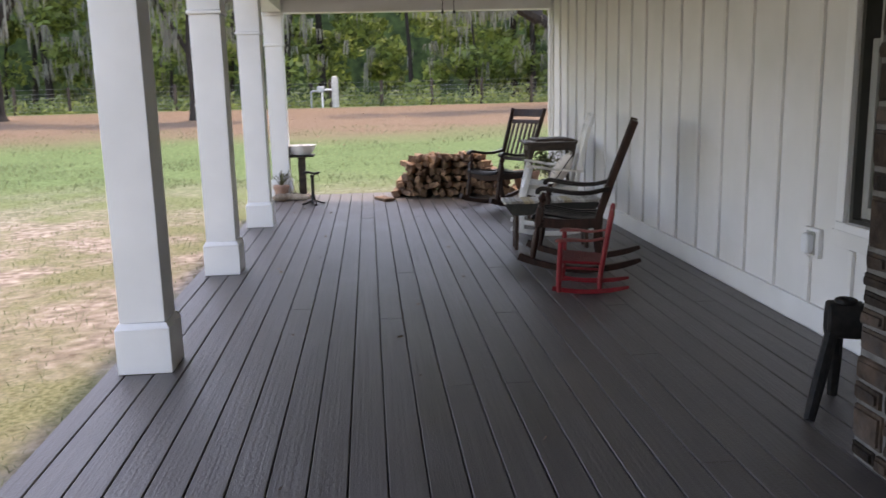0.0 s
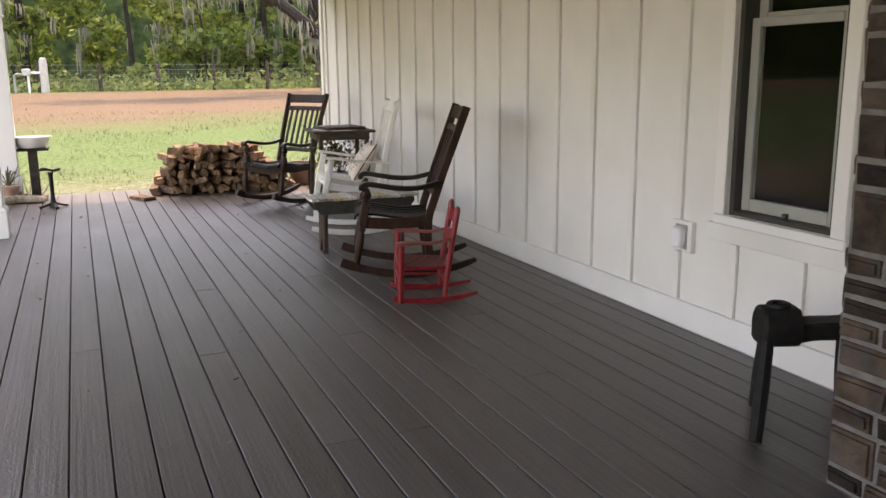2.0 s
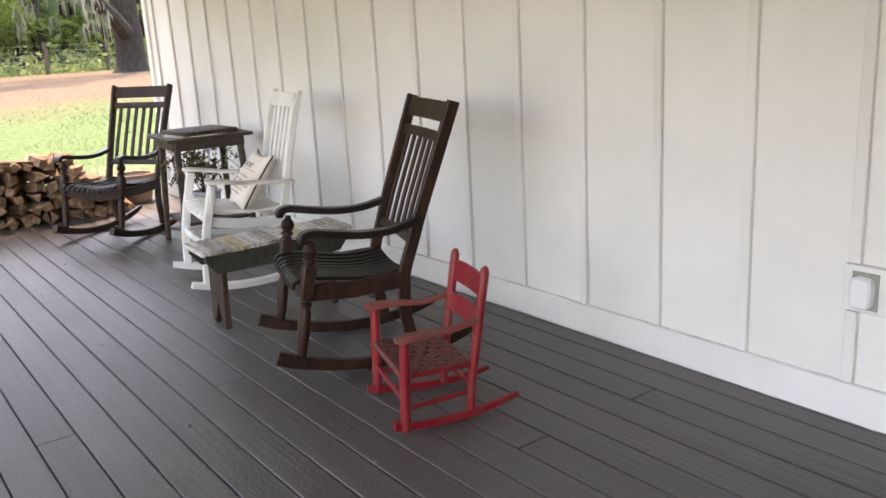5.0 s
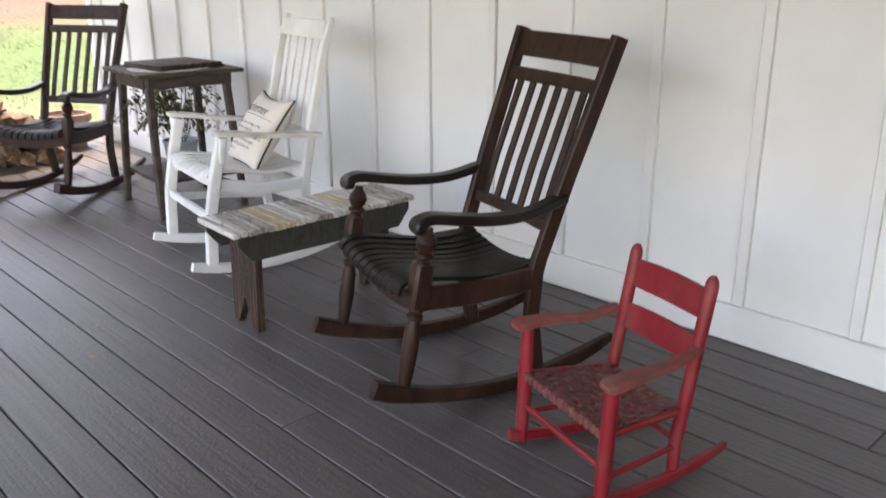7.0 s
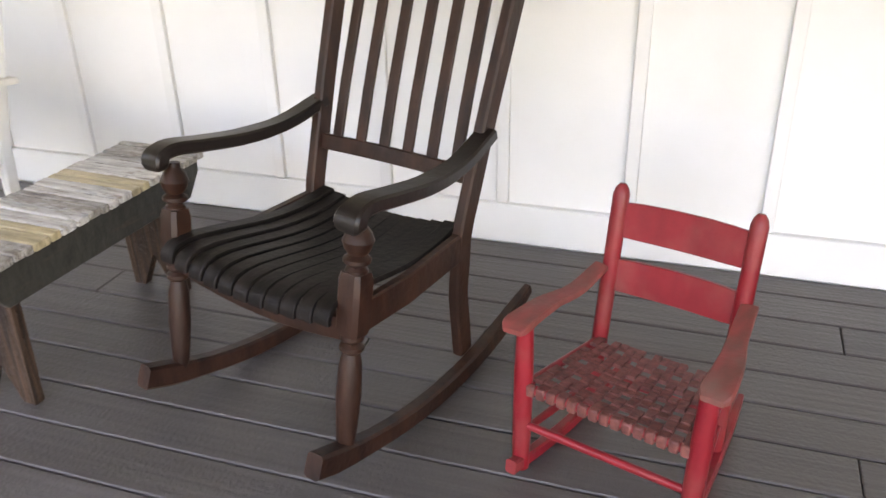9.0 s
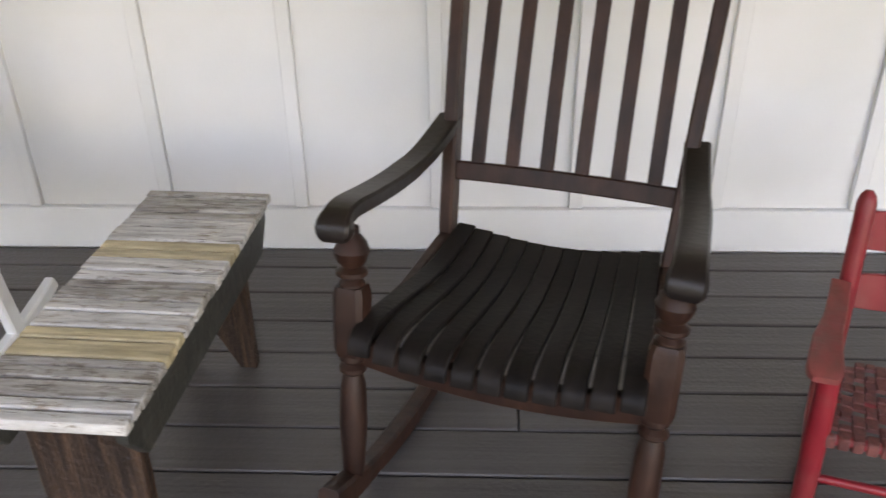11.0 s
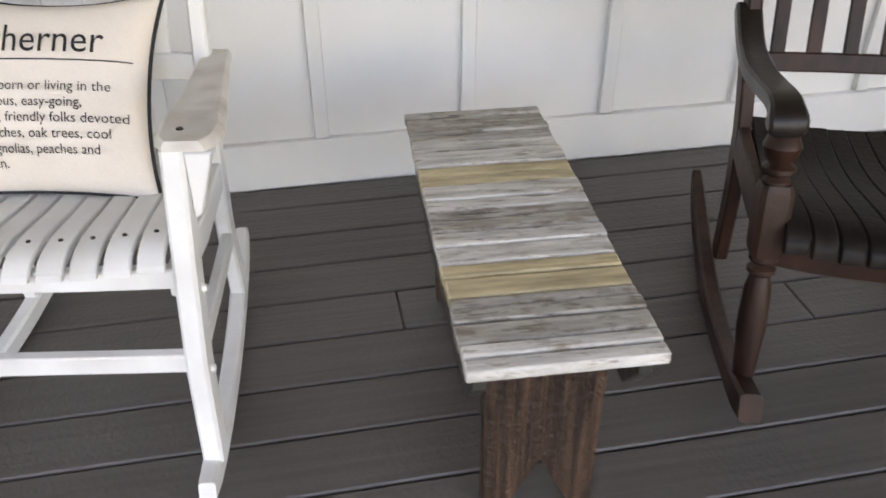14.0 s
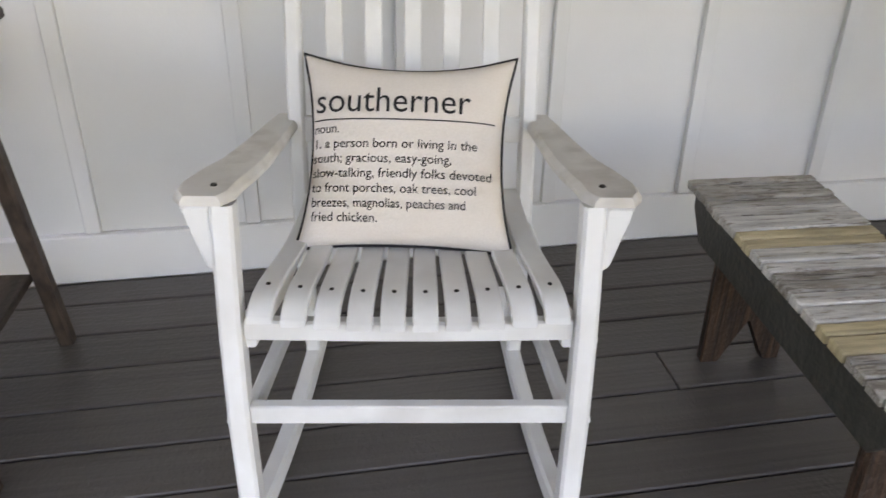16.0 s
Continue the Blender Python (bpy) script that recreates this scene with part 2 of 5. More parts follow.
INK = surf("black_print", (0.012, 0.012, 0.014), (0.02, 0.02, 0.022), rough=0.8, bump=0.0, vary=0.0)
PIPING = surf("black_piping", (0.010, 0.010, 0.012), (0.022, 0.022, 0.024), rough=0.8, bump=0.2, vary=0.0)
PLASTIC = surf("white_plastic", (0.72, 0.74, 0.76), (0.76, 0.78, 0.80), rough=0.3, bump=0.0, vary=0.0)
FRAMEGREY = surf("grey_window_frame", (0.30, 0.31, 0.29), (0.36, 0.37, 0.35), rough=0.4, bump=0.03, vary=0.0)
FRAMEDARK = surf("bronze_window_frame", (0.035, 0.035, 0.032), (0.055, 0.055, 0.05), rough=0.4, bump=0.03, vary=0.0)
ROOMDARK = surf("room_shade", (0.02, 0.02, 0.02), (0.035, 0.033, 0.03), rough=0.9, bump=0.0, vary=0.0)
GLASS = glass_material()
IRON = surf("black_iron", (0.012, 0.012, 0.013), (0.035, 0.032, 0.03), (30, 30, 30), 0.55, 0.3, 80, metal=0.6, vary=0.0)
ENAMEL = surf("white_enamel", (0.74, 0.75, 0.76), (0.80, 0.81, 0.82), rough=0.2, bump=0.0, vary=0.0)
BARK = surf("oak_bark", (0.011, 0.009, 0.0075), (0.042, 0.034, 0.028), (14, 14, 3), 0.95, 1.0, 16, vary=0.15)
SPLIT = surf("split_firewood", (0.09, 0.046, 0.028), (0.32, 0.20, 0.125), (22, 22, 22), 0.85, 0.5, 50, vary=0.45,
             dirt=(0.09, 0.05, 0.03), dirt_scale=9.0, dirt_amount=0.8)
POSTWOOD = surf("weathered_post", (0.035, 0.026, 0.02), (0.10, 0.075, 0.058), (30, 30, 5), 0.9, 0.4, 40, vary=0.2)
WIRE = surf("galvanised_wire", (0.22, 0.23, 0.23), (0.32, 0.33, 0.33), rough=0.5, bump=0.0, metal=0.6, vary=0.0)
CONCRETE = surf("pale_concrete", (0.42, 0.41, 0.38), (0.55, 0.54, 0.50), (10, 10, 10), 0.9, 0.3, 60, vary=0.0)
TERRACOTTA = surf("faded_terracotta", (0.30, 0.17, 0.12), (0.42, 0.27, 0.21), (10, 10, 10), 0.85, 0.2, 60, vary=0.0)
GALV = surf("galvanised_bucket", (0.30, 0.33, 0.35), (0.42, 0.45, 0.47), (12, 12, 12), 0.45, 0.1, 60, metal=0.7, vary=0.0)
CLOTH = surf("white_lace", (0.60, 0.58, 0.54), (0.70, 0.68, 0.64), (90, 90, 90), 0.9, 0.3, 200, vary=0.0)
STRAW = surf("dry_driftwood", (0.20, 0.15, 0.11), (0.42, 0.35, 0.28), (40, 40, 8), 0.9, 0.3, 60, vary=0.2)
DEADLEAF = surf("fallen_leaf", (0.22, 0.14, 0.095), (0.42, 0.30, 0.21), rough=0.9, bump=0.0, vary=0.3)
# unseen ceiling, toned below the white trim to weaken bounce onto the deck
CEILING = surf("low_bounce_ceiling_board", (0.38, 0.37, 0.35), (0.46, 0.45, 0.43), (1, 30, 1), 0.6, 0.05, 60, vary=0.0)
ROOFING = surf("grey_shingle", (0.10, 0.10, 0.10), (0.18, 0.18, 0.18), (20, 20, 20), 0.95, 0.5, 40, vary=0.0)
LEAF = foliage("woodland_leaf", (0.045, 0.075, 0.020), (0.28, 0.37, 0.10), 0.5)
WEED = foliage("weed_leaf", (0.09, 0.14, 0.04), (0.34, 0.40, 0.13), 0.4)
MOSS = foliage("spanish_moss", (0.14, 0.145, 0.12), (0.34, 0.335, 0.28), 0.4)
GRASS = foliage("grass_blade", (0.06, 0.085, 0.03), (0.19, 0.21, 0.105), 0.3)
VINE = foliage("vine_leaf", (0.025, 0.045, 0.015), (0.16, 0.15, 0.06), 0.2)
LAWN = ground_material()

# ---------------------------------------------------------------- mesh helpers


def part(name, bm, material, parent=None, label="", smooth=False):
    """Links a bmesh (or a ready mesh) as one object, under a thing or a part."""
    if isinstance(bm, bmesh.types.BMesh):
        bmesh.ops.recalc_face_normals(bm, faces=bm.faces)
        # curved runs are shaded smooth, true corners stay sharp
        for e in bm.edges:
            e.smooth = len(e.link_faces) == 2 and e.calc_face_angle(3.0) < 0.62
        for q in bm.faces:
            q.smooth = True
        me = bpy.data.meshes.new(name)
        bm.to_mesh(me)
        bm.free()
    else:
        me = bm
    if not me.materials:
        me.materials.append(material)
    if smooth:
        for p in me.polygons:
            p.use_smooth = True
    ob = new(name, me)
    if parent:
        ob.parent = parent
    if label:
        ob["label"] = label
    return ob


def thing(name, m, label, category, group="", kind=""):
    e = new(name)
    e.empty_display_size = 0.1
    e.matrix_world = m
    return tagged(e, label, category, group, kind)


def add_box(bm, lo, hi, bevel=0.0, m=None):
    r = bmesh.ops.create_cube(bm, size=1)
    vs = r["verts"]
    for v in vs:
        v.co = Vector([lo[i] + (v.co[i] + 0.5) * (hi[i] - lo[i]) for i in range(3)])
    if bevel:
        es = {e for v in vs for e in v.link_edges}
        g = bmesh.ops.bevel(bm, geom=list(es), offset=bevel, segments=1, affect='EDGES')
        vs = {v for f in g["faces"] for v in f.verts} | {v for v in vs if v.is_valid}
    if m is not None:
        for v in set(vs):
            v.co = m @ v.co
    return bm


def box(lo, hi, bevel=0.0, m=None):
    return add_box(bmesh.new(), lo, hi, bevel, m)


def add_sweep(bm, pts, w, h, side=(1, 0, 0), taper=None, round_n=0):
    """A bar along pts. w: along side, h: across it; round_n: sides of a round or oval bar, 0 for a bar with chamfered edges."""
    pts = [Vector(p) for p in pts]
    side = Vector(side).normalized()
    rings = []
    for i, p in enumerate(pts):
        d = (pts[min(i + 1, len(pts) - 1)] - pts[max(i - 1, 0)]).normalized()
        s = (side - d * side.dot(d)).normalized()
        u = d.cross(s)
        k = taper[i] if taper else 1.0
        if round_n:
            sec = [(math.cos(a) * w / 2, math.sin(a) * h / 2) for a in (2 * math.pi * j / round_n for j in range(round_n))]
        else:
            c = min(w, h) * 0.16
            a, b = w / 2, h / 2
            sec = [(a - c, -b), (a, -b + c), (a, b - c), (a - c, b), (-a + c, b), (-a, b - c), (-a, -b + c), (-a + c, -b)]
        rings.append([bm.verts.new(p + s * x * k + u * y * k) for x, y in sec])
    for r0, r1 in zip(rings, rings[1:]):
        for j in range(len(r0)):
            bm.faces.new((r0[j], r0[(j + 1) % len(r0)], r1[(j + 1) % len(r0)], r1[j]))
    bm.faces.new(rings[0][::-1])
    bm.faces.new(rings[-1])
    return bm


def sweep(pts, w, h, side=(1, 0, 0), taper=None, round_n=0):
    return add_sweep(bmesh.new(), pts, w, h, side, taper, round_n)


def add_lathe(bm, a, b, prof, n=12):
    """A turned bar from a to b; prof: (part of the way, radius)."""
    a, b = Vector(a), Vector(b)
    q = (b - a).to_track_quat("Z", "Y").to_matrix()
    ln = (b - a).length
    rings = [[bm.verts.new(a + q @ Vector((r * math.cos(2 * math.pi * j / n), r * math.sin(2 * math.pi * j / n), t * ln))) for j in range(n)]
             for t, r in prof]
    for r0, r1 in zip(rings, rings[1:]):
        for j in range(n):
            bm.faces.new((r0[j], r0[(j + 1) % n], r1[(j + 1) % n], r1[j]))
    bm.faces.new(rings[0][::-1])
    bm.faces.new(rings[-1])
    return bm


def lathe(a, b, prof, n=12):
    return add_lathe(bmesh.new(), a, b, prof, n)


def curve_pts(ctrl, n=14):
    """A smooth line through the control points (Catmull-Rom)."""
    c = [Vector(p) for p in ctrl]
    c = [2 * c[0] - c[1]] + c + [2 * c[-1] - c[-2]]
    out = []
    segs = len(c) - 3
    for i in range(n):
        f = i / (n - 1) * segs
        k = min(int(f), segs - 1)
        t = f - k
        p0, p1, p2, p3 = c[k:k + 4]
        out.append(0.5 * (2 * p1 + (p2 - p0) * t + (2 * p0 - 5 * p1 + 4 * p2 - p3) * t * t + (3 * p1 - p0 - 3 * p2 + p3) * t ** 3))
    return out


def prism(outline, lo, hi, axis, bevel=0.0):
    """A flat plate: outline of (a, b) pairs, thickness from lo to hi along axis."""
    bm = bmesh.new()
    put = {"x": lambda a, b, c: (c, a, b), "y": lambda a, b, c: (a, c, b), "z": lambda a, b, c: (a, b, c)}[axis]
    r0 = [bm.verts.new(put(a, b, lo)) for a, b in outline]
    r1 = [bm.verts.new(put(a, b, hi)) for a, b in outline]
    bm.faces.new(r0[::-1])
    bm.faces.new(r1)
    for i in range(len(r0)):
        bm.faces.new((r0[i], r0[(i + 1) % len(r0)], r1[(i + 1) % len(r0)], r1[i]))
    if bevel:
        bmesh.ops.bevel(bm, geom=bm.edges[:], offset=bevel, segments=1, affect='EDGES')
    return bm


def leaf_mesh(name, centres, sizes, seed, droop=0.0, flat=0.0):
    """Many small four-cornered leaves, each turned its own way."""
    rng = np.random.default_rng(seed)
    n = len(centres)
    a = rng.normal(size=(n, 3))
    a[:, 2] *= (1 - flat)
    a /= np.linalg.norm(a, axis=1)[:, None]
    b = rng.normal(size=(n, 3))
    b -= a * np.sum(a * b, axis=1)[:, None]
    b /= np.linalg.norm(b, axis=1)[:, None]
    if droop:
        a[:, 2] -= droop
    s = np.asarray(sizes)[:, None]
    c = np.asarray(centres)
    v = np.stack([c - a * s, c - b * s * 0.45, c + a * s, c + b * s * 0.45], axis=1).reshape(-1, 3)
    f = np.arange(4 * n).reshape(n, 4)
    me = bpy.data.meshes.new(name)
    me.from_pydata(v.tolist(), [], f.tolist())
    return me


# ---------------------------------------------------------------- structure
WX = 2.410          # face of the siding
DECK_X0, DECK_X1, DECK_Y0, DECK_Y1 = -1.42, 2.39, -3.0, 11.22
WALL_Y0, WALL_Y1 = -3.0, 11.105
BAT0, BATS = 4.194, 0.4170


def ground_height(x, y):
    r = math.hypot(x, y - 2)
    s = min(max((r - 10) / 24, 0), 1)
    return -0.2 + 0.80 * s * s * (3 - 2 * s)


def build_ground():
    bm = bmesh.new()
    xs = [-900, -300, -120] + [-60 + 3 * i for i in range(41)] + [120, 300, 900]
    ys = [-900, -300, -100, -30] + [-12 + 3 * i for i in range(27)] + [120, 300, 900]
    g = [[bm.verts.new((x, y, ground_height(x, y) + (0.03 * noise.noise((x * 0.3, y * 0.3, 0)) if abs(x) < 61 and -13 < y < 70 else 0)))
          for x in xs] for y in ys]
    for r0, r1 in zip(g, g[1:]):
        for i in range(len(r0) - 1):
            bm.faces.new((r0[i], r0[i + 1], r1[i + 1], r1[i]))
    ob = part("ground", bm, LAWN, smooth=True)
    tagged(ob, "sandy lawn with sparse grass and fallen leaves", "ground", kind="structure")


build_ground()

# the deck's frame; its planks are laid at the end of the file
# solid block under the planks; its dark colour paints the shade in the gaps
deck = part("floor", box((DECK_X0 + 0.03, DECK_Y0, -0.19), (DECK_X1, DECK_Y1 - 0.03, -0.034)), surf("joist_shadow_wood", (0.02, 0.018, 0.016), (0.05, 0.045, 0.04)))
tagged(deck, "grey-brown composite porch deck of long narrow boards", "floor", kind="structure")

# house wall with the window's opening
WIN_Y0, WIN_Y1, WIN_Z0, WIN_Z1 = 3.215, 3.848, 0.648, 2.36
bm = bmesh.new()
add_box(bm, (WX, WALL_Y0, -0.15), (WX + 0.16, WIN_Y0, 2.9))
add_box(bm, (WX, WIN_Y1, -0.15), (WX + 0.16, WALL_Y1, 2.9))
add_box(bm, (WX, WIN_Y0, -0.15), (WX + 0.16, WIN_Y1, WIN_Z0))
add_box(bm, (WX, WIN_Y0, WIN_Z1), (WX + 0.16, WIN_Y1, 2.9))
house_wall = tagged(part("wall_house", bm, WALL), "white board-and-batten house wall beside the porch", "wall", kind="structure")
for n in range(-17, 17):
    y = BAT0 + BATS * n
    z0, z1 = 0.145, 2.58
    if n in (-1, -2):
        z1 = 0.512
    if n == 0:
        part("batten", box((WX - 0.021, y - 0.02, z0), (WX - 0.001, y + 0.02, 0.405), 0.002), WALL, house_wall)
        z0 = 0.575
    if WALL_Y0 < y - 0.03 and not 0.85 < y < 2.56:
        part("batten", box((WX - 0.021, y - 0.02, z0), (WX - 0.001, y + 0.02, z1), 0.002), WALL, house_wall)
part("batten", box((WX - 0.018, 3.10, 0.513), (WX - 0.001, 3.975, 0.599), 0.002), WALL, house_wall, "horizontal white band under the window")
part("batten", box((WX - 0.024, WALL_Y1 - 0.085, 0.145), (WX - 0.001, WALL_Y1 + 0.002, 2.58), 0.003), TRIM, house_wall, "white corner board")
base = part("baseboard", box((WX - 0.027, WALL_Y0, 0.002), (WX - 0.001, WALL_Y1 + 0.003, 0.143), 0.003), TRIM)
tagged(base, "white painted baseboard along the house wall", "baseboard", kind="structure")

# closing walls of the house body and a shade-coloured room behind the window
bm = bmesh.new()
add_box(bm, (WX + 0.16, WALL_Y1 - 0.16, -0.15), (9.0, WALL_Y1, 2.9))
add_box(bm, (WX + 0.16, WALL_Y0, -0.15), (9.0, WALL_Y0 + 0.16, 2.9))
add_box(bm, (8.84, WALL_Y0 + 0.16, -0.15), (9.0, WALL_Y1 - 0.16, 2.9))
# added wall, never in view: keeps light from behind off the near deck
light_blocker = box((-1.33, -1.16, 0.001), (WX - 0.03, -1.0, 2.618))
tagged(part("wall_end", light_blocker, STONE), "unseen brown wall added to block light from the porch's open end", "wall", kind="structure")
tagged(part("wall_gable", bm, WALL), "white siding of the rest of the house", "wall", kind="structure")
# near-black box: the unlit room's darkness is put into its colour
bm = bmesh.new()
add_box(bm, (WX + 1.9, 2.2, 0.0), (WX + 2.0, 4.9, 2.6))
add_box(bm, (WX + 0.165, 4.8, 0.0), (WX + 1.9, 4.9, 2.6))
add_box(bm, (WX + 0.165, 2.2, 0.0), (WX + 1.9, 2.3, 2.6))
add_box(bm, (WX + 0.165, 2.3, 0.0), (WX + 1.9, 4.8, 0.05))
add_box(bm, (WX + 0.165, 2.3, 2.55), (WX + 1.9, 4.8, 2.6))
tagged(part("wall_room", bm, ROOMDARK), "near-black room walls behind the window, shade put into their colour", "wall", kind="structure")

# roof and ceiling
tagged(part("ceiling", box((-1.36, DECK_Y0, 2.62), (WX - 0.002, 11.15, 2.66)), CEILING), "board porch ceiling, unseen, greyed to cut its bounce light", "ceiling", kind="structure")
roof = bmesh.new()
for a, b in (((-1.50, 2.62), (5.7, 5.2)), ((5.7, 5.2), (9.4, 3.6))):
    vs = [roof.verts.new(p) for p in ((a[0], -3.4, a[1]), (b[0], -3.4, b[1]), (b[0], 11.75, b[1]), (a[0], 11.75, a[1]),
                                      (a[0], -3.4, a[1] + 0.08), (b[0], -3.4, b[1] + 0.08), (b[0], 11.75, b[1] + 0.08), (a[0], 11.75, a[1] + 0.08))]
    for q in ((0, 1, 2, 3), (4, 7, 6, 5), (0, 4, 5, 1), (1, 5, 6, 2), (2, 6, 7, 3), (3, 7, 4, 0)):
        roof.faces.new([vs[i] for i in q])
tagged(part("roof", roof, ROOFING), "grey shingle roof over the porch and house", "roof", kind="structure")
tagged(part("beam_end", box((-1.345, 10.85, 2.365), (WX - 0.03, 11.06, 2.618), 0.004), TRIM), "white boxed end beam of the porch", "beam", kind="structure")
tagged(part("beam_side", box((-1.332, DECK_Y0, 2.377), (-1.09, 10.848, 2.618), 0.004), TRIM), "white boxed side beam over the porch columns", "beam", kind="structure")


def porch_column(y):
    """White boxed column: plinth, shaft, neck band and cap block."""
    c = thing("porch_column", pose(-1.21, y, 0), "white boxed square porch column with a plinth and cap", "column", "porch columns")
    bm = bmesh.new()
    add_box(bm, (-0.135, -0.135, 0.002), (0.135, 0.135, 0.235), 0.003)
    part("plinth", bm, TRIM, c)
    bm = bmesh.new()
    lo = [bm.verts.new((x * 0.133, yy * 0.133, 0.236)) for x, yy in ((-1, -1), (1, -1), (1, 1), (-1, 1))]
    hi = [bm.verts.new((x * 0.117, yy * 0.117, 0.262)) for x, yy in ((-1, -1), (1, -1), (1, 1), (-1, 1))]
    for i in range(4):
        bm.faces.new((lo[i], lo[(i + 1) % 4], hi[(i + 1) % 4], hi[i]))
    bm.faces.new(hi)
    bm.faces.new(lo[::-1])
    part("plinth_moulding", bm, TRIM, c)
    part("shaft", box((-0.112, -0.112, 0.263), (0.112, 0.112, 1.955), 0.003), TRIM, c)
    part("neck_band", box((-0.128, -0.128, 1.956), (0.128, 0.128, 1.985), 0.006), TRIM, c)
    part("cap_block", box((-0.119, -0.119, 1.986), (0.119, 0.119, 2.327), 0.003), TRIM, c)
    part("top_band", box((-0.13, -0.13, 2.328), (0.13, 0.13, 2.364), 0.006), TRIM, c)
    return c


first_column = porch_column(4.045)
for k in (-3, -2, -1, 1, 2, 3):
    copy_thing(first_column, pose(-1.21, 4.045 + 2.30 * k, 0))

# ---------------------------------------------------------------- window


def build_window():
    w = thing("window_1", pose(0, 0, 0), "grey double-hung window with dark glass and white trim", "window", kind="structure")
    y0, y1, z0, z1, x = WIN_Y0, WIN_Y1, WIN_Z0, WIN_Z1, WX
    t = 0.075
    for lo, hi in (((x - 0.03, y0 - t, z0 - 0.047), (x - 0.001, y1 + t, z0 - 0.001)), ((x - 0.03, y0 - t, z1 + 0.001), (x - 0.001, y1 + t, z1 + t)),
                   ((x - 0.03, y0 - t, z0), (x - 0.001, y0 - 0.001, z1)), ((x - 0.03, y1 + 0.001, z0), (x - 0.001, y1 + t, z1))):
        part("casing", box(lo, hi, 0.004), TRIM, w)
    part("window_frame", box((x + 0.002, y1 - 0.03, z0), (x + 0.12, y1 - 0.001, z1)), FRAMEDARK, w, "dark bronze jamb")
    part("window_frame", box((x + 0.002, y0 + 0.001, z0), (x + 0.12, y0 + 0.03, z1)), FRAMEDARK, w)
    part("window_sill", box((x + 0.002, y0 + 0.031, z0 + 0.001), (x + 0.12, y1 - 0.031, z0 + 0.025), 0.003), FRAMEDARK, w)
    zm = 1.55
    for nm, xx, za, zb in (("lower_sash", x + 0.045, z0 + 0.027, zm + 0.02), ("upper_sash", x + 0.082, zm - 0.015, z1 - 0.002)):
        s = part(nm, box((xx, y0 + 0.032, za), (xx + 0.032, y0 + 0.085, zb), 0.003), FRAMEGREY, w, "grey sash")
        part("stile", box((xx, y1 - 0.085, za), (xx + 0.032, y1 - 0.032, zb), 0.003), FRAMEGREY, s)
        part("bottom_rail", box((xx, y0 + 0.086, za), (xx + 0.032, y1 - 0.086, za + 0.06), 0.003), FRAMEGREY, s)
        part("top_rail", box((xx, y0 + 0.086, zb - 0.04), (xx + 0.032, y1 - 0.086, zb), 0.003), FRAMEGREY, s)
        p = part("pane", box((xx + 0.012, y0 + 0.086, za + 0.061), (xx + 0.018, y1 - 0.086, zb - 0.041)), GLASS, s)
        p.visible_shadow = False
    part("latch", box((x + 0.02, 3.51, z0 + 0.026), (x + 0.044, 3.535, z0 + 0.05), 0.004), FRAMEDARK, w, "small black latch")
    return w


build_window()


def build_outlet():
    o = thing("outlet_cover", pose(WX, 4.146, 0.49), "white weatherproof outlet cover on a white wall block", "outlet cover")
    part("mounting_block", box((-0.030, -0.075, -0.078), (-0.001, 0.075, 0.083), 0.003), TRIM, o)
    part("cover", prism([(-0.028, -0.055), (0.028, -0.055), (0.036, -0.03), (0.036, 0.03), (0.028, 0.055), (-0.028, 0.055), (-0.036, 0.03), (-0.036, -0.03)],
                        -0.075, -0.031, "x", 0.008), PLASTIC, o, "white bubble cover")
    part("gasket", box((-0.036, -0.045, -0.064), (-0.0302, 0.045, 0.064), 0.002), FRAMEGREY, o)


build_outlet()

# ---------------------------------------------------------------- rocking chairs


def post_at(z):
    """How far back the back posts stand at a height."""
    tab = ((0.06, 0.505), (0.25, 0.478), (0.42, 0.487), (0.70, 0.576), (1.157, 0.738))
    for (z0, v0), (z1, v1) in zip(tab, tab[1:]):
        if z <= z1:
            return v0 + (v1 - v0) * (z - z0) / (z1 - z0)
    return tab[-1][1]


def rocker_line(v0=-0.10, v1=0.80, lift=0.0, n=16, radius=1.33, flat=0.30):
    return [(v0 + (v1 - v0) * i / (n - 1), ((v0 + (v1 - v0) * i / (n - 1)) - flat) ** 2 / (2 * radius) + lift) for i in range(n)]


def seat_slat(u, w, sag, front=0.0, back=0.50, hang=0.415):
    """A seat slat that runs front to back, rolled over the front edge and dished."""
    prof = ((front, hang), (front + 0.004, max(hang, 0.436)), (front + 0.03, 0.452), (front + 0.09, 0.452), (0.20, 0.432), (0.30, 0.416), (0.40, 0.414), (back, 0.428))
    return sweep([(u * (1 - 0.16 * p[0] / 0.5), p[0], p[1] - sag) for p in curve_pts([(v, z, 0) for v, z in prof], 13)], w, 0.014)


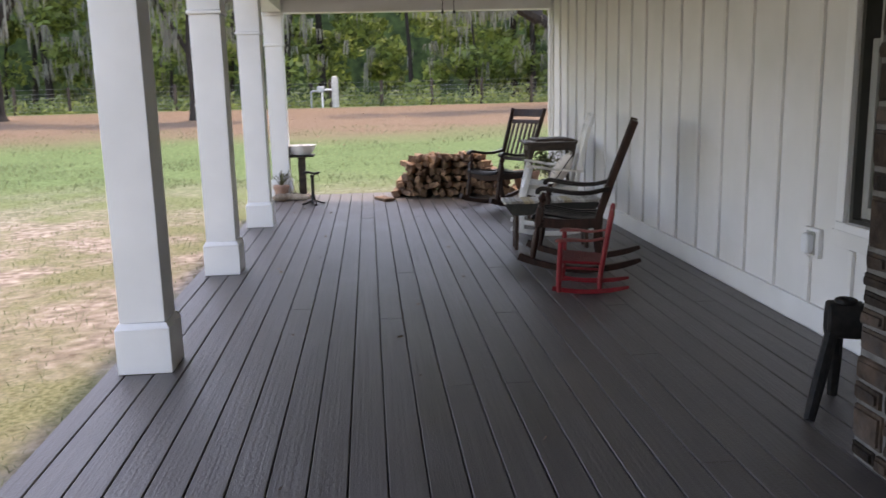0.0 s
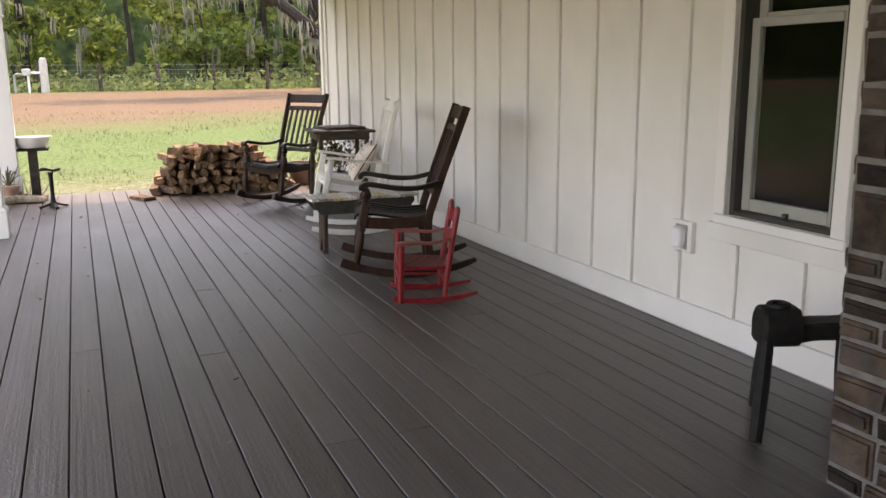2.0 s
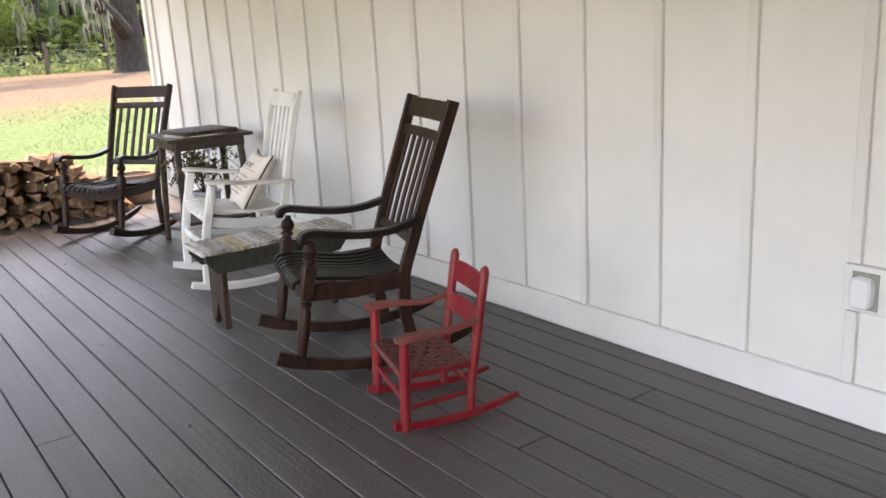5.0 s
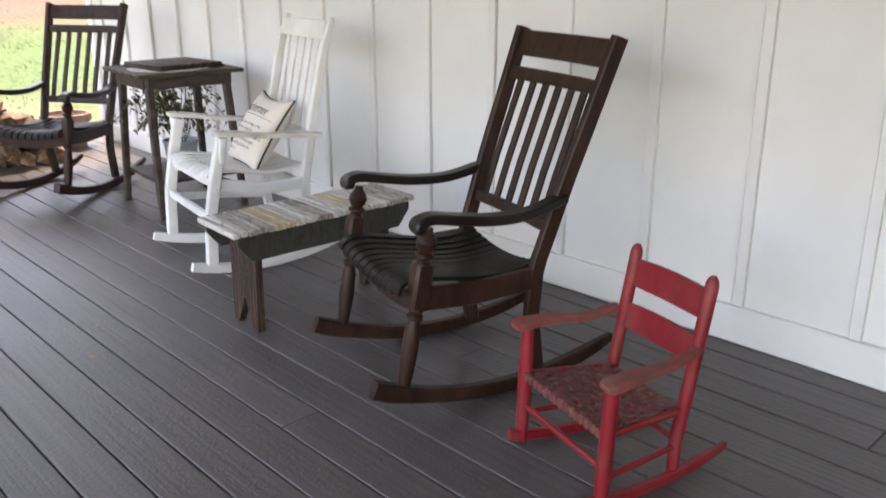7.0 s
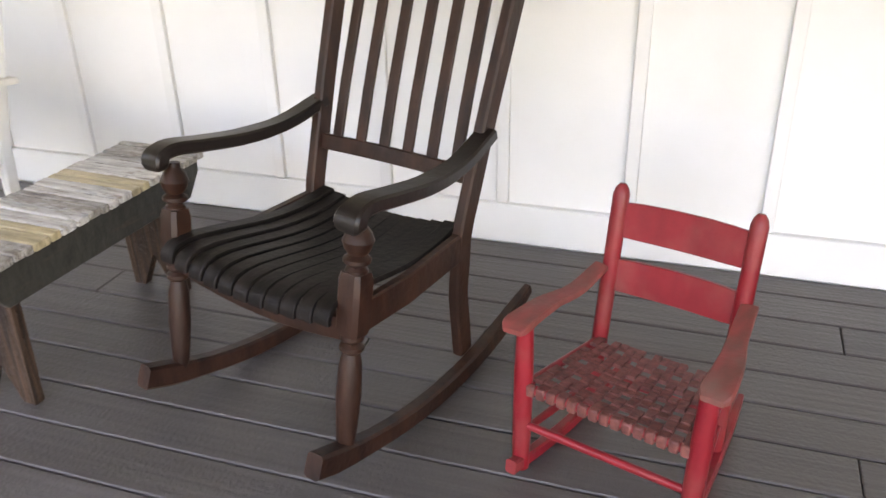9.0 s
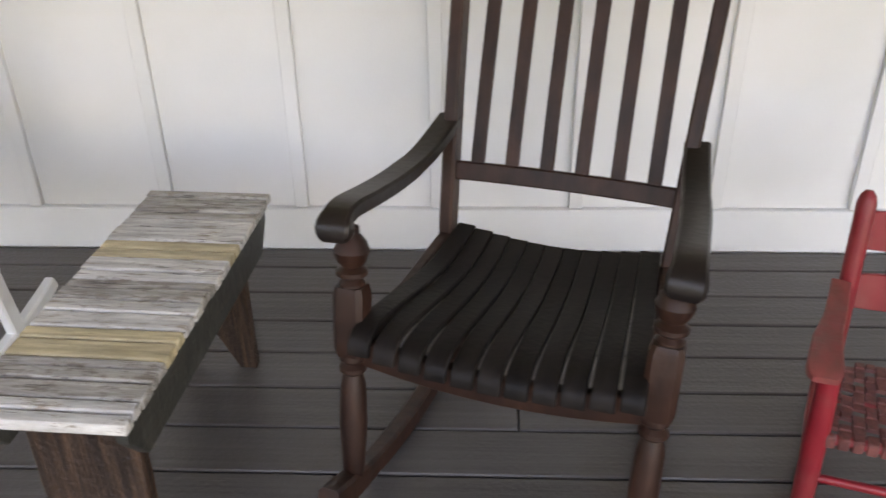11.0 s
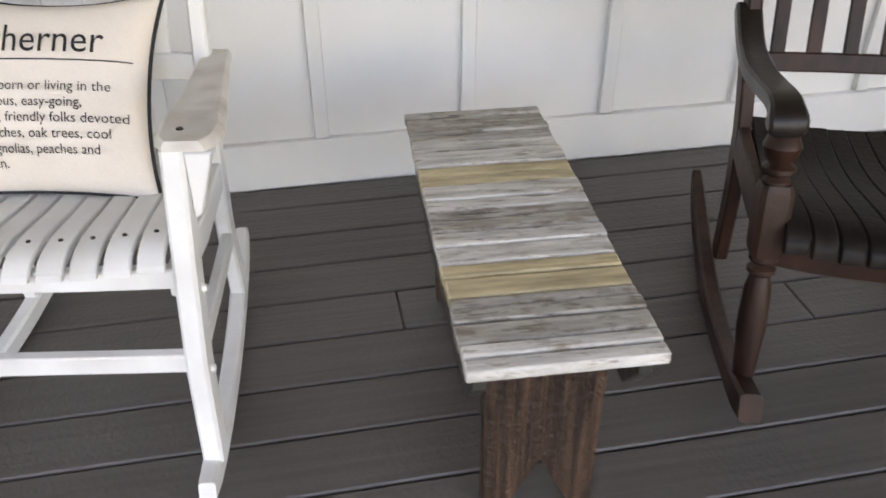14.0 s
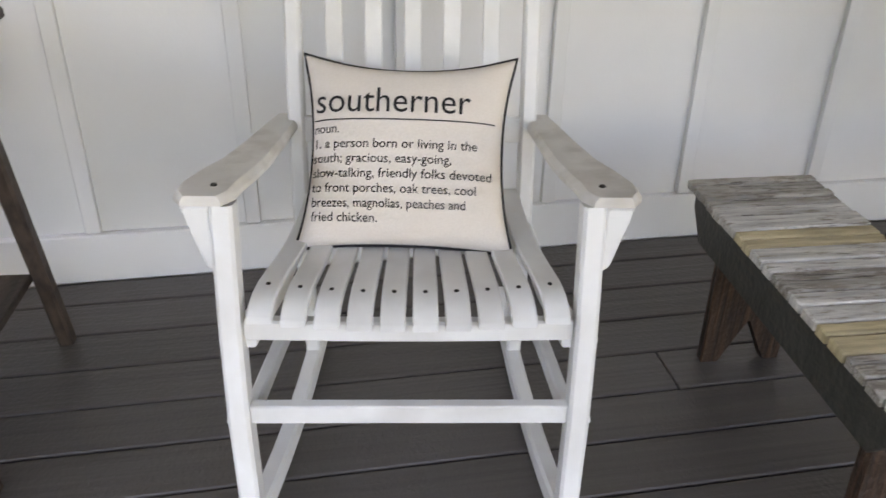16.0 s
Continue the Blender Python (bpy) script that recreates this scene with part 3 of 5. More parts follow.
def dark_rocker(m, label, group=""):
    """Stained porch rocker: turned front posts, scrolled arms, slatted back and a dished slat seat. Front is -y."""
    c = thing("rocking_chair", m, label, "rocking chair", group)
    for s in (-1, 1):
        line = rocker_line(radius=1.1, flat=0.37)
        tp = [1.15, 1.2, 1.1] + [1.0] * 10 + [0.95, 0.85, 0.6]
        part("rocker", sweep([(s * (0.276 - 0.03 * (v + 0.1)), v, z + 0.026) for v, z in line], 0.036, 0.050, taper=tp), DARKWOOD, c)
        a, b = (s * 0.27, 0.0, 0.095), (s * 0.280, 0.088, 0.626)
        leg = lathe(a, b, [(0, 0.017), (0.06, 0.021), (0.25, 0.027), (0.40, 0.024), (0.45, 0.018), (0.465, 0.026), (0.48, 0.026), (0.495, 0.018), (0.51, 0.025),
                           (0.515, 0.025), (0.80, 0.024), (0.815, 0.018), (0.83, 0.029), (0.845, 0.029), (0.86, 0.019), (0.88, 0.027), (0.915, 0.033), (0.95, 0.026), (0.975, 0.015), (1, 0.014)], 14)
        q = (Vector(b) - Vector(a))
        mid = [Vector(a) + q * t for t in (0.53, 0.56, 0.76, 0.79)]
        add_sweep(leg, mid, 0.058, 0.058, taper=[0.86, 1, 1, 0.86])
        part("front_leg", leg, DARKWOOD, c, smooth=False)
        zs = (0.055, 0.15, 0.25, 0.34, 0.42, 0.55, 0.70, 0.85, 1.0, 1.157)
        part("back_post", sweep(curve_pts([(s * (0.222 + 0.048 * z), post_at(z), z) for z in zs], 20), 0.030, 0.052), DARKWOOD, c)
        arm = curve_pts([(s * 0.290, 0.048, 0.618), (s * 0.292, 0.052, 0.645), (s * 0.292, 0.090, 0.658), (s * 0.289, 0.18, 0.642), (s * 0.285, 0.30, 0.624),
                         (s * 0.275, 0.43, 0.624), (s * 0.262, 0.565, 0.656)], 24)
        part("arm", sweep(arm, 0.058, 0.034, taper=[0.8, 1.0, 1.08, 1.1, 1.08, 1.02] + [0.95] * 12 + [0.9] * 6), ARMBLACK, c, "scrolled near-black armrest")
        part("side_rail", sweep([(s * 0.262, 0.06, 0.392), (s * 0.252, 0.25, 0.376), (s * 0.242, 0.482, 0.386)], 0.024, 0.075), DARKWOOD, c)
    part("front_rail", sweep([(u, 0.052, 0.385 - 0.03 * (1 - (u / 0.27) ** 2)) for u in [-0.252 + 0.504 * i / 8 for i in range(9)]], 0.022, 0.060, side=(0, 1, 0)), DARKWOOD, c)
    part("back_seat_rail", box((-0.228, 0.475, 0.355), (0.228, 0.497, 0.405), 0.003), DARKWOOD, c)
    n = 11
    for i in range(n):
        u = -0.240 + 0.48 * i / (n - 1)
        part("seat_slat", seat_slat(u, 0.041, 0.026 * (1 - (u / 0.25) ** 2)), SEATWOOD, c)
    for z0, z1 in ((0.530, 0.572), (0.975, 1.022), (1.058, 1.150)):
        zc = (z0 + z1) / 2
        tilt = (post_at(z1) - post_at(z0)) / 2
        pts = [(u, post_at(zc) + 0.012 * (1 - (u / 0.26) ** 2), zc) for u in [(0.214 + 0.048 * zc) * (i / 3 - 1) for i in range(7)]]
        part("back_rail", sweep(pts, z1 - z0, 0.022, side=(0, tilt * 2, z1 - z0)), DARKWOOD, c)
    for i in range(6):
        u = -0.190 + 0.38 * i / 5
        part("back_slat", sweep([(u, post_at(z) + 0.011 * (1 - (u / 0.26) ** 2), z) for z in (0.568, 0.70, 0.85, 0.98)], 0.030, 0.012), DARKWOOD, c)
    return c


def steep_post(z):
    """The white chair's back leans less than the dark ones'."""
    return post_at(z) - 0.095 * max(z - 0.42, 0) / 0.737


def white_rocker(m):
    """White-painted porch rocker with square legs, paddle arms on brackets and bolted seat slats. Front is -y."""
    c = thing("rocking_chair", m, "white painted slatted rocking chair with paddle arms and a cushion", "rocking chair")
    for s in (-1, 1):
        part("rocker", sweep([(s * (0.284 - 0.09 * (v + 0.1)), v, z + 0.024) for v, z in rocker_line(-0.10, 0.70)], 0.034, 0.046, taper=[0.85, 0.97] + [1.0] * 12 + [0.95, 0.85]), WHITEPAINT, c)
        part("front_leg", sweep([(s * 0.280, -0.008, 0.078), (s * 0.283, 0.004, 0.30), (s * 0.286, 0.034, 0.47), (s * 0.288, 0.080, 0.668)], 0.036, 0.050), WHITEPAINT, c)
        zs = (0.052, 0.15, 0.25, 0.34, 0.42, 0.55, 0.70, 0.85, 1.0, 1.165)
        part("back_post", sweep(curve_pts([(s * (0.232 + 0.004 * z), steep_post(min(z, 1.157)) + (0.02 if z > 1.1 else 0.0), z) for z in zs], 20), 0.032, 0.044, taper=[1] * 17 + [0.95, 0.85, 0.55]), WHITEPAINT, c)
        arm = [(s * 0.312, 0.040, 0.690), (s * 0.312, 0.062, 0.689), (s * 0.311, 0.105, 0.684), (s * 0.300, 0.17, 0.674), (s * 0.290, 0.26, 0.655), (s * 0.275, 0.38, 0.642), (s * 0.262, 0.50, 0.630), (s * 0.256, 0.565, 0.622)]
        bm = bmesh.new()
        w = (0.030, 0.046, 0.050, 0.049, 0.043, 0.036, 0.030, 0.026)
        rings = []
        for (x, y, z), k in zip(arm, w):
            rings.append([bm.verts.new(p) for p in ((x - k, y, z), (x - k * 0.8, y, z + 0.010), (x + k * 0.8, y, z + 0.010), (x + k, y, z), (x + k, y, z - 0.008), (x - k, y, z - 0.008))])
        for r0, r1 in zip(rings, rings[1:]):
            for j in range(6):
                bm.faces.new((r0[j], r0[(j + 1) % 6], r1[(j + 1) % 6], r1[j]))
        bm.faces.new(rings[0])
        bm.faces.new(rings[-1][::-1])
        armp = part("arm", bm, WORNARM, c, "white paddle armrest with worn paint")
        part("bolt", lathe((s * 0.300, 0.085, 0.694), (s * 0.300, 0.085, 0.699), [(0, 0.006), (1, 0.005)], 8), IRON, armp)
        br = [(0.306, 0.672), (0.350, 0.672), (0.343, 0.652), (0.320, 0.562), (0.306, 0.552)]
        part("arm_bracket", prism([(s * a, b) for a, b in br], 0.055, 0.080, "y", 0.003), WHITEPAINT, c)
        part("side_rail", sweep([(s * 0.262, 0.04, 0.444), (s * 0.250, 0.25, 0.400), (s * 0.236, 0.478, 0.390)], 0.022, 0.060), WHITEPAINT, c)
        part("side_stretcher", sweep([(s * 0.272, 0.02, 0.276), (s * 0.256, 0.26, 0.256), (s * 0.236, 0.480, 0.228)], 0.022, 0.036), WHITEPAINT, c)
        part("bolt", lathe((s * 0.303, 0.035, 0.43), (s * 0.310, 0.035, 0.43), [(0, 0.008), (1, 0.006)], 8), WHITEPAINT, c)
        part("bolt", lathe((s * 0.300, 0.004, 0.28), (s * 0.307, 0.004, 0.28), [(0, 0.008), (1, 0.006)], 8), WHITEPAINT, c)
    part("front_stretcher", box((-0.266, -0.006, 0.278), (0.266, 0.016, 0.317), 0.003), WHITEPAINT, c)
    part("front_rail", sweep([(u, 0.036, 0.455 - 0.004 * (1 - (u / 0.27) ** 2)) for u in [-0.266 + 0.532 * i / 8 for i in range(9)]], 0.022, 0.040, side=(0, 1, 0)), WHITEPAINT, c)
    part("back_seat_rail", box((-0.224, 0.470, 0.350), (0.224, 0.492, 0.398), 0.003), WHITEPAINT, c)
    n = 10
    for i in range(n):
        u = -0.238 + 0.476 * i / (n - 1)
        sag = 0.018 * (1 - (u / 0.25) ** 2)
        sl = part("seat_slat", seat_slat(u, 0.041, sag - 0.052, 0.010, 0.50, 0.438), WHITEPAINT, c)
        part("bolt", lathe((u * 0.975, 0.085, 0.507 - sag), (u * 0.975, 0.085, 0.5135 - sag), [(0, 0.0045), (1, 0.004)], 8), IRON, sl)
    for z0, z1 in ((0.585, 0.640), (1.060, 1.150)):
        zc = (z0 + z1) / 2
        tilt = (steep_post(z1) - steep_post(z0)) / 2
        pts = [(u, steep_post(zc) + 0.010 * (1 - (u / 0.24) ** 2), zc) for u in [-0.222 + 0.444 * i / 6 for i in range(7)]]
        part("back_rail", sweep(pts, z1 - z0, 0.022, side=(0, tilt * 2, z1 - z0)), WHITEPAINT, c)
    for i in range(5):
        u = -0.156 + 0.312 * i / 4
        part("back_slat", sweep([(u, steep_post(z) + 0.009 * (1 - (u / 0.26) ** 2), z) for z in (0.632, 0.78, 0.92, 1.068)], 0.034, 0.012), WHITEPAINT, c)
    return c


def red_rocker(m):
    """Child's rocker: round red posts, two ladder slats, woven splint seat."""
    c = thing("child_rocking_chair", m, "small red painted child's rocking chair with a woven seat", "rocking chair")

    def back(z):
        return 0.290 + 0.085 * max(z - 0.1, 0) / 0.46
    for s in (-1, 1):
        line = rocker_line(-0.045, 0.50, 0, 14, 1.35, 0.20)
        part("rocker", sweep([(s * (0.188 - 0.045 * (v + 0.045) / 0.545), v, z + 0.016) for v, z in line], 0.024, 0.030, taper=[1.1] + [1] * 10 + [0.9, 0.8, 0.6]), REDPAINT, c)
        part("front_leg", lathe((s * 0.188, 0.0, 0.012), (s * 0.193, 0.015, 0.362), [(0, 0.019), (0.3, 0.021), (0.7, 0.021), (1, 0.018)]), REDPAINT, c)
        zs = [0.02, 0.12, 0.25, 0.38, 0.50, 0.548, 0.562, 0.572]
        tp = [0.9, 1, 1, 1, 1.0, 1.0, 0.8, 0.4]
        part("back_post", sweep([(s * 0.150, back(z), z) for z in zs], 0.038, 0.038, taper=tp, round_n=12), REDPAINT, c)
        arm = curve_pts([(s * 0.205, -0.022, 0.366), (s * 0.205, 0.02, 0.372), (s * 0.196, 0.12, 0.372), (s * 0.178, 0.22, 0.366), (s * 0.166, 0.33, 0.384)], 14)
        part("arm", sweep(arm, 0.056, 0.018, taper=[0.75, 1.0, 1.08, 1.1, 1.05, 1, 0.95, 0.85, 0.8, 0.75, 0.72, 0.7, 0.68, 0.65]), REDWORN, c, "red armrest with worn paint")
        for z in (0.10,):
            part("side_rung", lathe((s * 0.19, 0.005, z), (s * 0.150, 0.288, z), [(0, 0.008), (0.5, 0.010), (1, 0.008)]), REDPAINT, c)
        part("seat_rung", lathe((s * 0.19, 0.008, 0.222), (s * 0.150, 0.302, 0.205), [(0, 0.010), (1, 0.010)]), REDPAINT, c)
    part("front_rung", lathe((-0.19, 0.003, 0.128), (0.19, 0.003, 0.128), [(0, 0.009), (0.5, 0.010), (1, 0.009)]), REDPAINT, c)
    part("back_rung", lathe((-0.15, 0.292, 0.12), (0.15, 0.292, 0.12), [(0, 0.009), (1, 0.009)]), REDPAINT, c)
    part("front_seat_rung", lathe((-0.19, 0.008, 0.222), (0.19, 0.008, 0.222), [(0, 0.011), (1, 0.011)]), REDPAINT, c)
    for z0, z1 in ((0.325, 0.405), (0.450, 0.535)):
        zc = (z0 + z1) / 2
        part("ladder_slat", sweep([(u, back(zc) + 0.012 * (1 - (u / 0.15) ** 2), zc) for u in [-0.148 + 0.296 * i / 6 for i in range(7)]], z1 - z0, 0.014,
                                  side=(0, 0.18, 1), taper=[0.92, 0.98, 1, 1, 1, 0.98, 0.92]), REDPAINT, c)
    # splint seat: strips over and under one another
    bm = bmesh.new()
    nx, ny = 15, 13

    def at(i, j):
        v = 0.005 + 0.292 * j / ny
        half = 0.182 - 0.036 * v / 0.297
        sag = 0.012 * math.sin(math.pi * i / nx) * math.sin(math.pi * j / ny)
        return Vector((half * (2 * i / nx - 1), v, 0.232 - 0.016 * j / ny - sag))
    for i in range(nx):
        for j in range(ny):
            over = ((i + j * 2) // 2) % 2
            if (i + 2 * j) % 5 == 0:
                continue
            a, b, c2, d = at(i, j), at(i + 1, j), at(i + 1, j + 1), at(i, j + 1)
            mid = (a + b + c2 + d) / 4
            q = [mid + (p - mid) * (0.93, 0.80)[over] for p in (a, b, c2, d)]
            h = 0.004 if over else 0.0015
            top = [bm.verts.new(p + Vector((0, 0, h))) for p in q]
            bot = [bm.verts.new(p + Vector((0, 0, -0.004))) for p in (a, b, c2, d)]
            bm.faces.new(top)
            for k in range(4):
                bm.faces.new((bot[k], bot[(k + 1) % 4], top[(k + 1) % 4], top[k]))
    for i in range(0, nx):
        u0 = -0.180 + 0.36 * i / nx
        add_box(bm, (u0 + 0.001, -0.006, 0.208), (u0 + 0.021, 0.010, 0.236), 0.003)
    part("woven_seat", bm, WEAVE, c, "red-brown woven splint seat")
    return c


LOW = Matrix.Diagonal((1, 1, 0.968, 1))
dark_rocker(pose(1.226, 6.136, 0, 0, 0, -107.3) @ LOW, "dark brown stained rocking chair with slatted back by the bench", "dark rocking chairs")
dark_rocker(pose(1.235, 9.385, 0, 0, 0, -58.9) @ LOW, "dark brown stained rocking chair by the table and woodpile", "dark rocking chairs")
WHITE_AT = pose(1.388, 7.660, 0, 0, 0, -99.1)
white_rocker(WHITE_AT @ Matrix.Diagonal((1, 1, 0.957, 1)))
red_rocker(pose(1.243, 5.350, 0, 0, 0, -107.1) @ Matrix.Diagonal((1, 0.93, 1, 1)))


# ---------------------------------------------------------------- cushion
PW, PH = 0.203, 0.187


def pillow_depth(a, b):
    """Half thickness of the cushion at a, b from -1 to 1."""
    return 0.070 * (max(1 - a * a, 0) ** 0.42) * (max(1 - b * b, 0) ** 0.42)


def pillow_place(a, b):
    """Outline drawn in along the edges, so that the corners stick out as ears."""
    ka = 1 - 0.13 * (1 - abs(b) ** 2.2) * abs(a) ** 2
    kb = 1 - (0.17 if b > 0 else 0.07) * (1 - abs(a) ** 2.2) * abs(b) ** 2
    return PW * a * ka, PH * b * kb


def build_pillow():
    m = WHITE_AT @ pose(-0.009, 0.380, 0.594, 90 - 34, 0, -3.4)
    p = thing("cushion", m, "cream square cushion with black lettering and black piping", "cushion")
    bm = bmesh.new()
    n = 28
    for side in (1, -1):
        g = [[None] * (n + 1) for _ in range(n + 1)]
        for i in range(n + 1):
            for j in range(n + 1):
                a, b = -math.cos(math.pi * i / n), -math.cos(math.pi * j / n)
                x, y = pillow_place(a, b)
                crease = 0.0025 * noise.noise((a * 3, b * 3, side)) * (1 - a * a) * (1 - b * b)
                g[i][j] = bm.verts.new((x, y, side * (pillow_depth(a, b) + crease)))
        for i in range(n):
            for j in range(n):
                q = (g[i][j], g[i + 1][j], g[i + 1][j + 1], g[i][j + 1])
                bm.faces.new(q if side > 0 else q[::-1])
    bmesh.ops.remove_doubles(bm, verts=bm.verts, dist=0.0006)
    part("cover", bm, PILLOW, p, smooth=True)
    ring = []
    for (a0, b0), (a1, b1) in (((-1, -1), (1, -1)), ((1, -1), (1, 1)), ((1, 1), (-1, 1)), ((-1, 1), (-1, -1))):
        for i in range(16):
            t = i / 16
            ring.append(pillow_place(a0 + (a1 - a0) * t, b0 + (b1 - b0) * t))
    ring.append(ring[0])
    part("piping", sweep([(x, y, 0) for x, y in ring], 0.010, 0.010, side=(0, 0, 1), round_n=6), PIPING, p, "black piped edge")
    rows = (("southerner", 0.060, 0.064), ("noun.", 0.022, 0.025), ("1. a person born or living in the", 0.0212, -0.003), ("south; gracious, easy-going,", 0.0212, -0.030),
            ("slow-talking, friendly folks devoted", 0.0212, -0.057), ("to front porches, oak trees, cool", 0.0212, -0.084),
            ("breezes, magnolias, peaches and", 0.0212, -0.111), ("fried chicken.", 0.0212, -0.137))
    for text, size, y0 in rows:
        cu = bpy.data.curves.new("lettering", 'FONT')
        cu.body, cu.size, cu.resolution_u = text, size * 1.15, 3
        ob = bpy.data.objects.new("lettering", cu)
        scene.collection.objects.link(ob)
        bpy.context.view_layer.update()
        me = bpy.data.meshes.new_from_object(ob.evaluated_get(bpy.context.evaluated_depsgraph_get()))
        scene.collection.objects.unlink(ob)
        bpy.data.objects.remove(ob)
        width = max(v.co.x for v in me.vertices)
        want = {"southerner": 0.290, "noun.": 0.050, "fried chicken.": 0.125}.get(text, 0.0092 * len(text))
        k = want / width
        for v in me.vertices:
            x, y = -0.172 + v.co.x * k, y0 + v.co.y
            # undo the drawn-in outline to find the height of the cover
            a, b = x / PW, y / PH
            for _ in range(6):
                px, py = pillow_place(a, b)
                a, b = min(max(a + (x - px) / PW, -0.995), 0.995), min(max(b + (y - py) / PH, -0.995), 0.995)
            v.co = (x, y, pillow_depth(a, b) + 0.0028)
        part("lettering", me, INK, p)
    bm = bmesh.new()
    pts = []
    for i in range(22):
        x, y = -0.172 + 0.335 * i / 21, 0.050
        a, b = x / PW, y / PH
        for _ in range(6):
            px, py = pillow_place(a, b)
            a, b = min(max(a + (x - px) / PW, -0.99), 0.99), b + (y - py) / PH
        pts.append((x, y, pillow_depth(a, b) + 0.0025))
    part("rule_line", sweep(pts, 0.0022, 0.0012, side=(0, 1, 0)), INK, p)


build_pillow()

# ---------------------------------------------------------------- bench


def build_bench():
    c = thing("bench", pose(1.488, 6.820, 0, 0, 0, -3.0) @ Matrix.Diagonal((0.98, 0.97, 0.968, 1)), "rustic bench with chipped white, grey and yellow top boards", "bench")
    L, W = 0.423, 0.153
    edges = (-0.423, -0.360, -0.312, -0.249, -0.159, -0.065, 0.010, 0.099, 0.172, 0.282, 0.350, 0.423)
    mats = (PAINT_WHITE, PAINT_GREY, PAINT_GREY, PAINT_YELLOW, PAINT_WHITE, PAINT_GREY, PAINT_WHITE, PAINT_YELLOW, PAINT_WHITE, PAINT_GREY, PAINT_GREY)
    rnd = random.Random(5)
    strips = []
    for x0, x1, mt in zip(edges, edges[1:], mats):
        cut = x0 + (x1 - x0) * rnd.uniform(0.4, 0.6)
        strips += [(x0, cut, mt), (cut, x1, mt)] if x1 - x0 > 0.06 else [(x0, x1, mt)]
    for x0, x1, mt in strips:
        dz = rnd.uniform(-0.0022, 0.0022)
        bm = box((x0 + 0.0022, -W + rnd.uniform(-0.0015, 0.0015), 0.421 + dz), (x1 - 0.0022, W + rnd.uniform(-0.0015, 0.0015), 0.443 + dz), 0.003)
        part("top_board", bm, mt, c)
    for s in (-1, 1):
        pl = [(-0.40, 0.420), (0.40, 0.420), (0.40, 0.385), (0.345, 0.315), (-0.345, 0.315), (-0.40, 0.385)]
        part("apron", prism(pl, s * 0.128 - 0.011, s * 0.128 + 0.011, "y", 0.002), APRON, c, "grey-green painted side board")
        x = s * 0.300
        out = [(-0.105, 0.419), (0.105, 0.419), (0.100, 0.12), (0.100, 0.002), (0.058, 0.002), (0.004, 0.125), (-0.004, 0.125), (-0.058, 0.002), (-0.100, 0.002), (-0.100, 0.12)]
        leg = prism(out, -0.015, 0.015, "x", 0.002)
        sh = Matrix.Translation((x, 0, 0))
        for v in leg.verts:
            v.co = sh @ (v.co + Vector((s * -0.05 * (0.42 - v.co.z) * -0.4, 0, 0)))
        part("leg", leg, LEGWOOD, c, "brown stained bootjack leg")


build_bench()

# ---------------------------------------------------------------- side table and what stands on and under it


def build_table():
    c = thing("side_table", pose(1.885, 8.70, 0, 0, 0, -5) @ Matrix.Diagonal((0.99, 0.98, 0.941, 1)), "dark brown wooden side table with splayed legs and shelf", "table")
    for i in range(5):
        y0 = -0.305 + 0.122 * i
        part("tabletop_board", box((-0.30, y0 + 0.001, 0.826), (0.30, y0 + 0.121, 0.85), 0.004), TABLEWOOD, c)
    for s in (-1, 1):
        part("apron", box((-0.235, s * 0.235 - 0.010, 0.755), (0.235, s * 0.235 + 0.010, 0.825), 0.002), TABLEWOOD, c)
        part("apron", box((s * 0.247 - 0.010, -0.222, 0.755), (s * 0.247 + 0.010, 0.222, 0.825), 0.002), TABLEWOOD, c)
        for t in (-1, 1):
            part("leg", sweep([(s * 0.222, t * 0.245 * 0.86, 0.825), (s * 0.250, t * 0.285, 0.003)], 0.042, 0.042, taper=[1.05, 0.85]), TABLEWOOD, c)
    part("shelf", box((-0.232, -0.25, 0.20), (0.232, 0.25, 0.222), 0.003), TABLEWOOD, c)


build_table()
mat_cloth = prism([(0.22 * math.cos(a) * (1 + 0.03 * math.cos(11 * a)), 0.22 * math.sin(a) * (1 + 0.03 * math.cos(11 * a))) for a in [2 * math.pi * i / 66 for i in range(66)]], 0, 0.003, "z")
ob = part("doily", mat_cloth, CLOTH)
ob.matrix_world = pose(1.845, 8.66, 0.8004, 0, 0, 20)
tagged(ob, "white lace doily on the side table", "doily")
tray = thing("slatted_tray", pose(1.895, 8.70, 0.8036, 0, 0, 3), "brown slatted wooden tray lying on the table", "tray")
part("tray_base", box((-0.20, -0.21, 0.0), (0.20, 0.21, 0.012), 0.003), LEGWOOD, tray)
for i in range(9):
    part("slat", box((-0.195 + 0.044 * i, -0.205, 0.0125), (-0.161 + 0.044 * i, 0.205, 0.026), 0.004), LEGWOOD, tray)

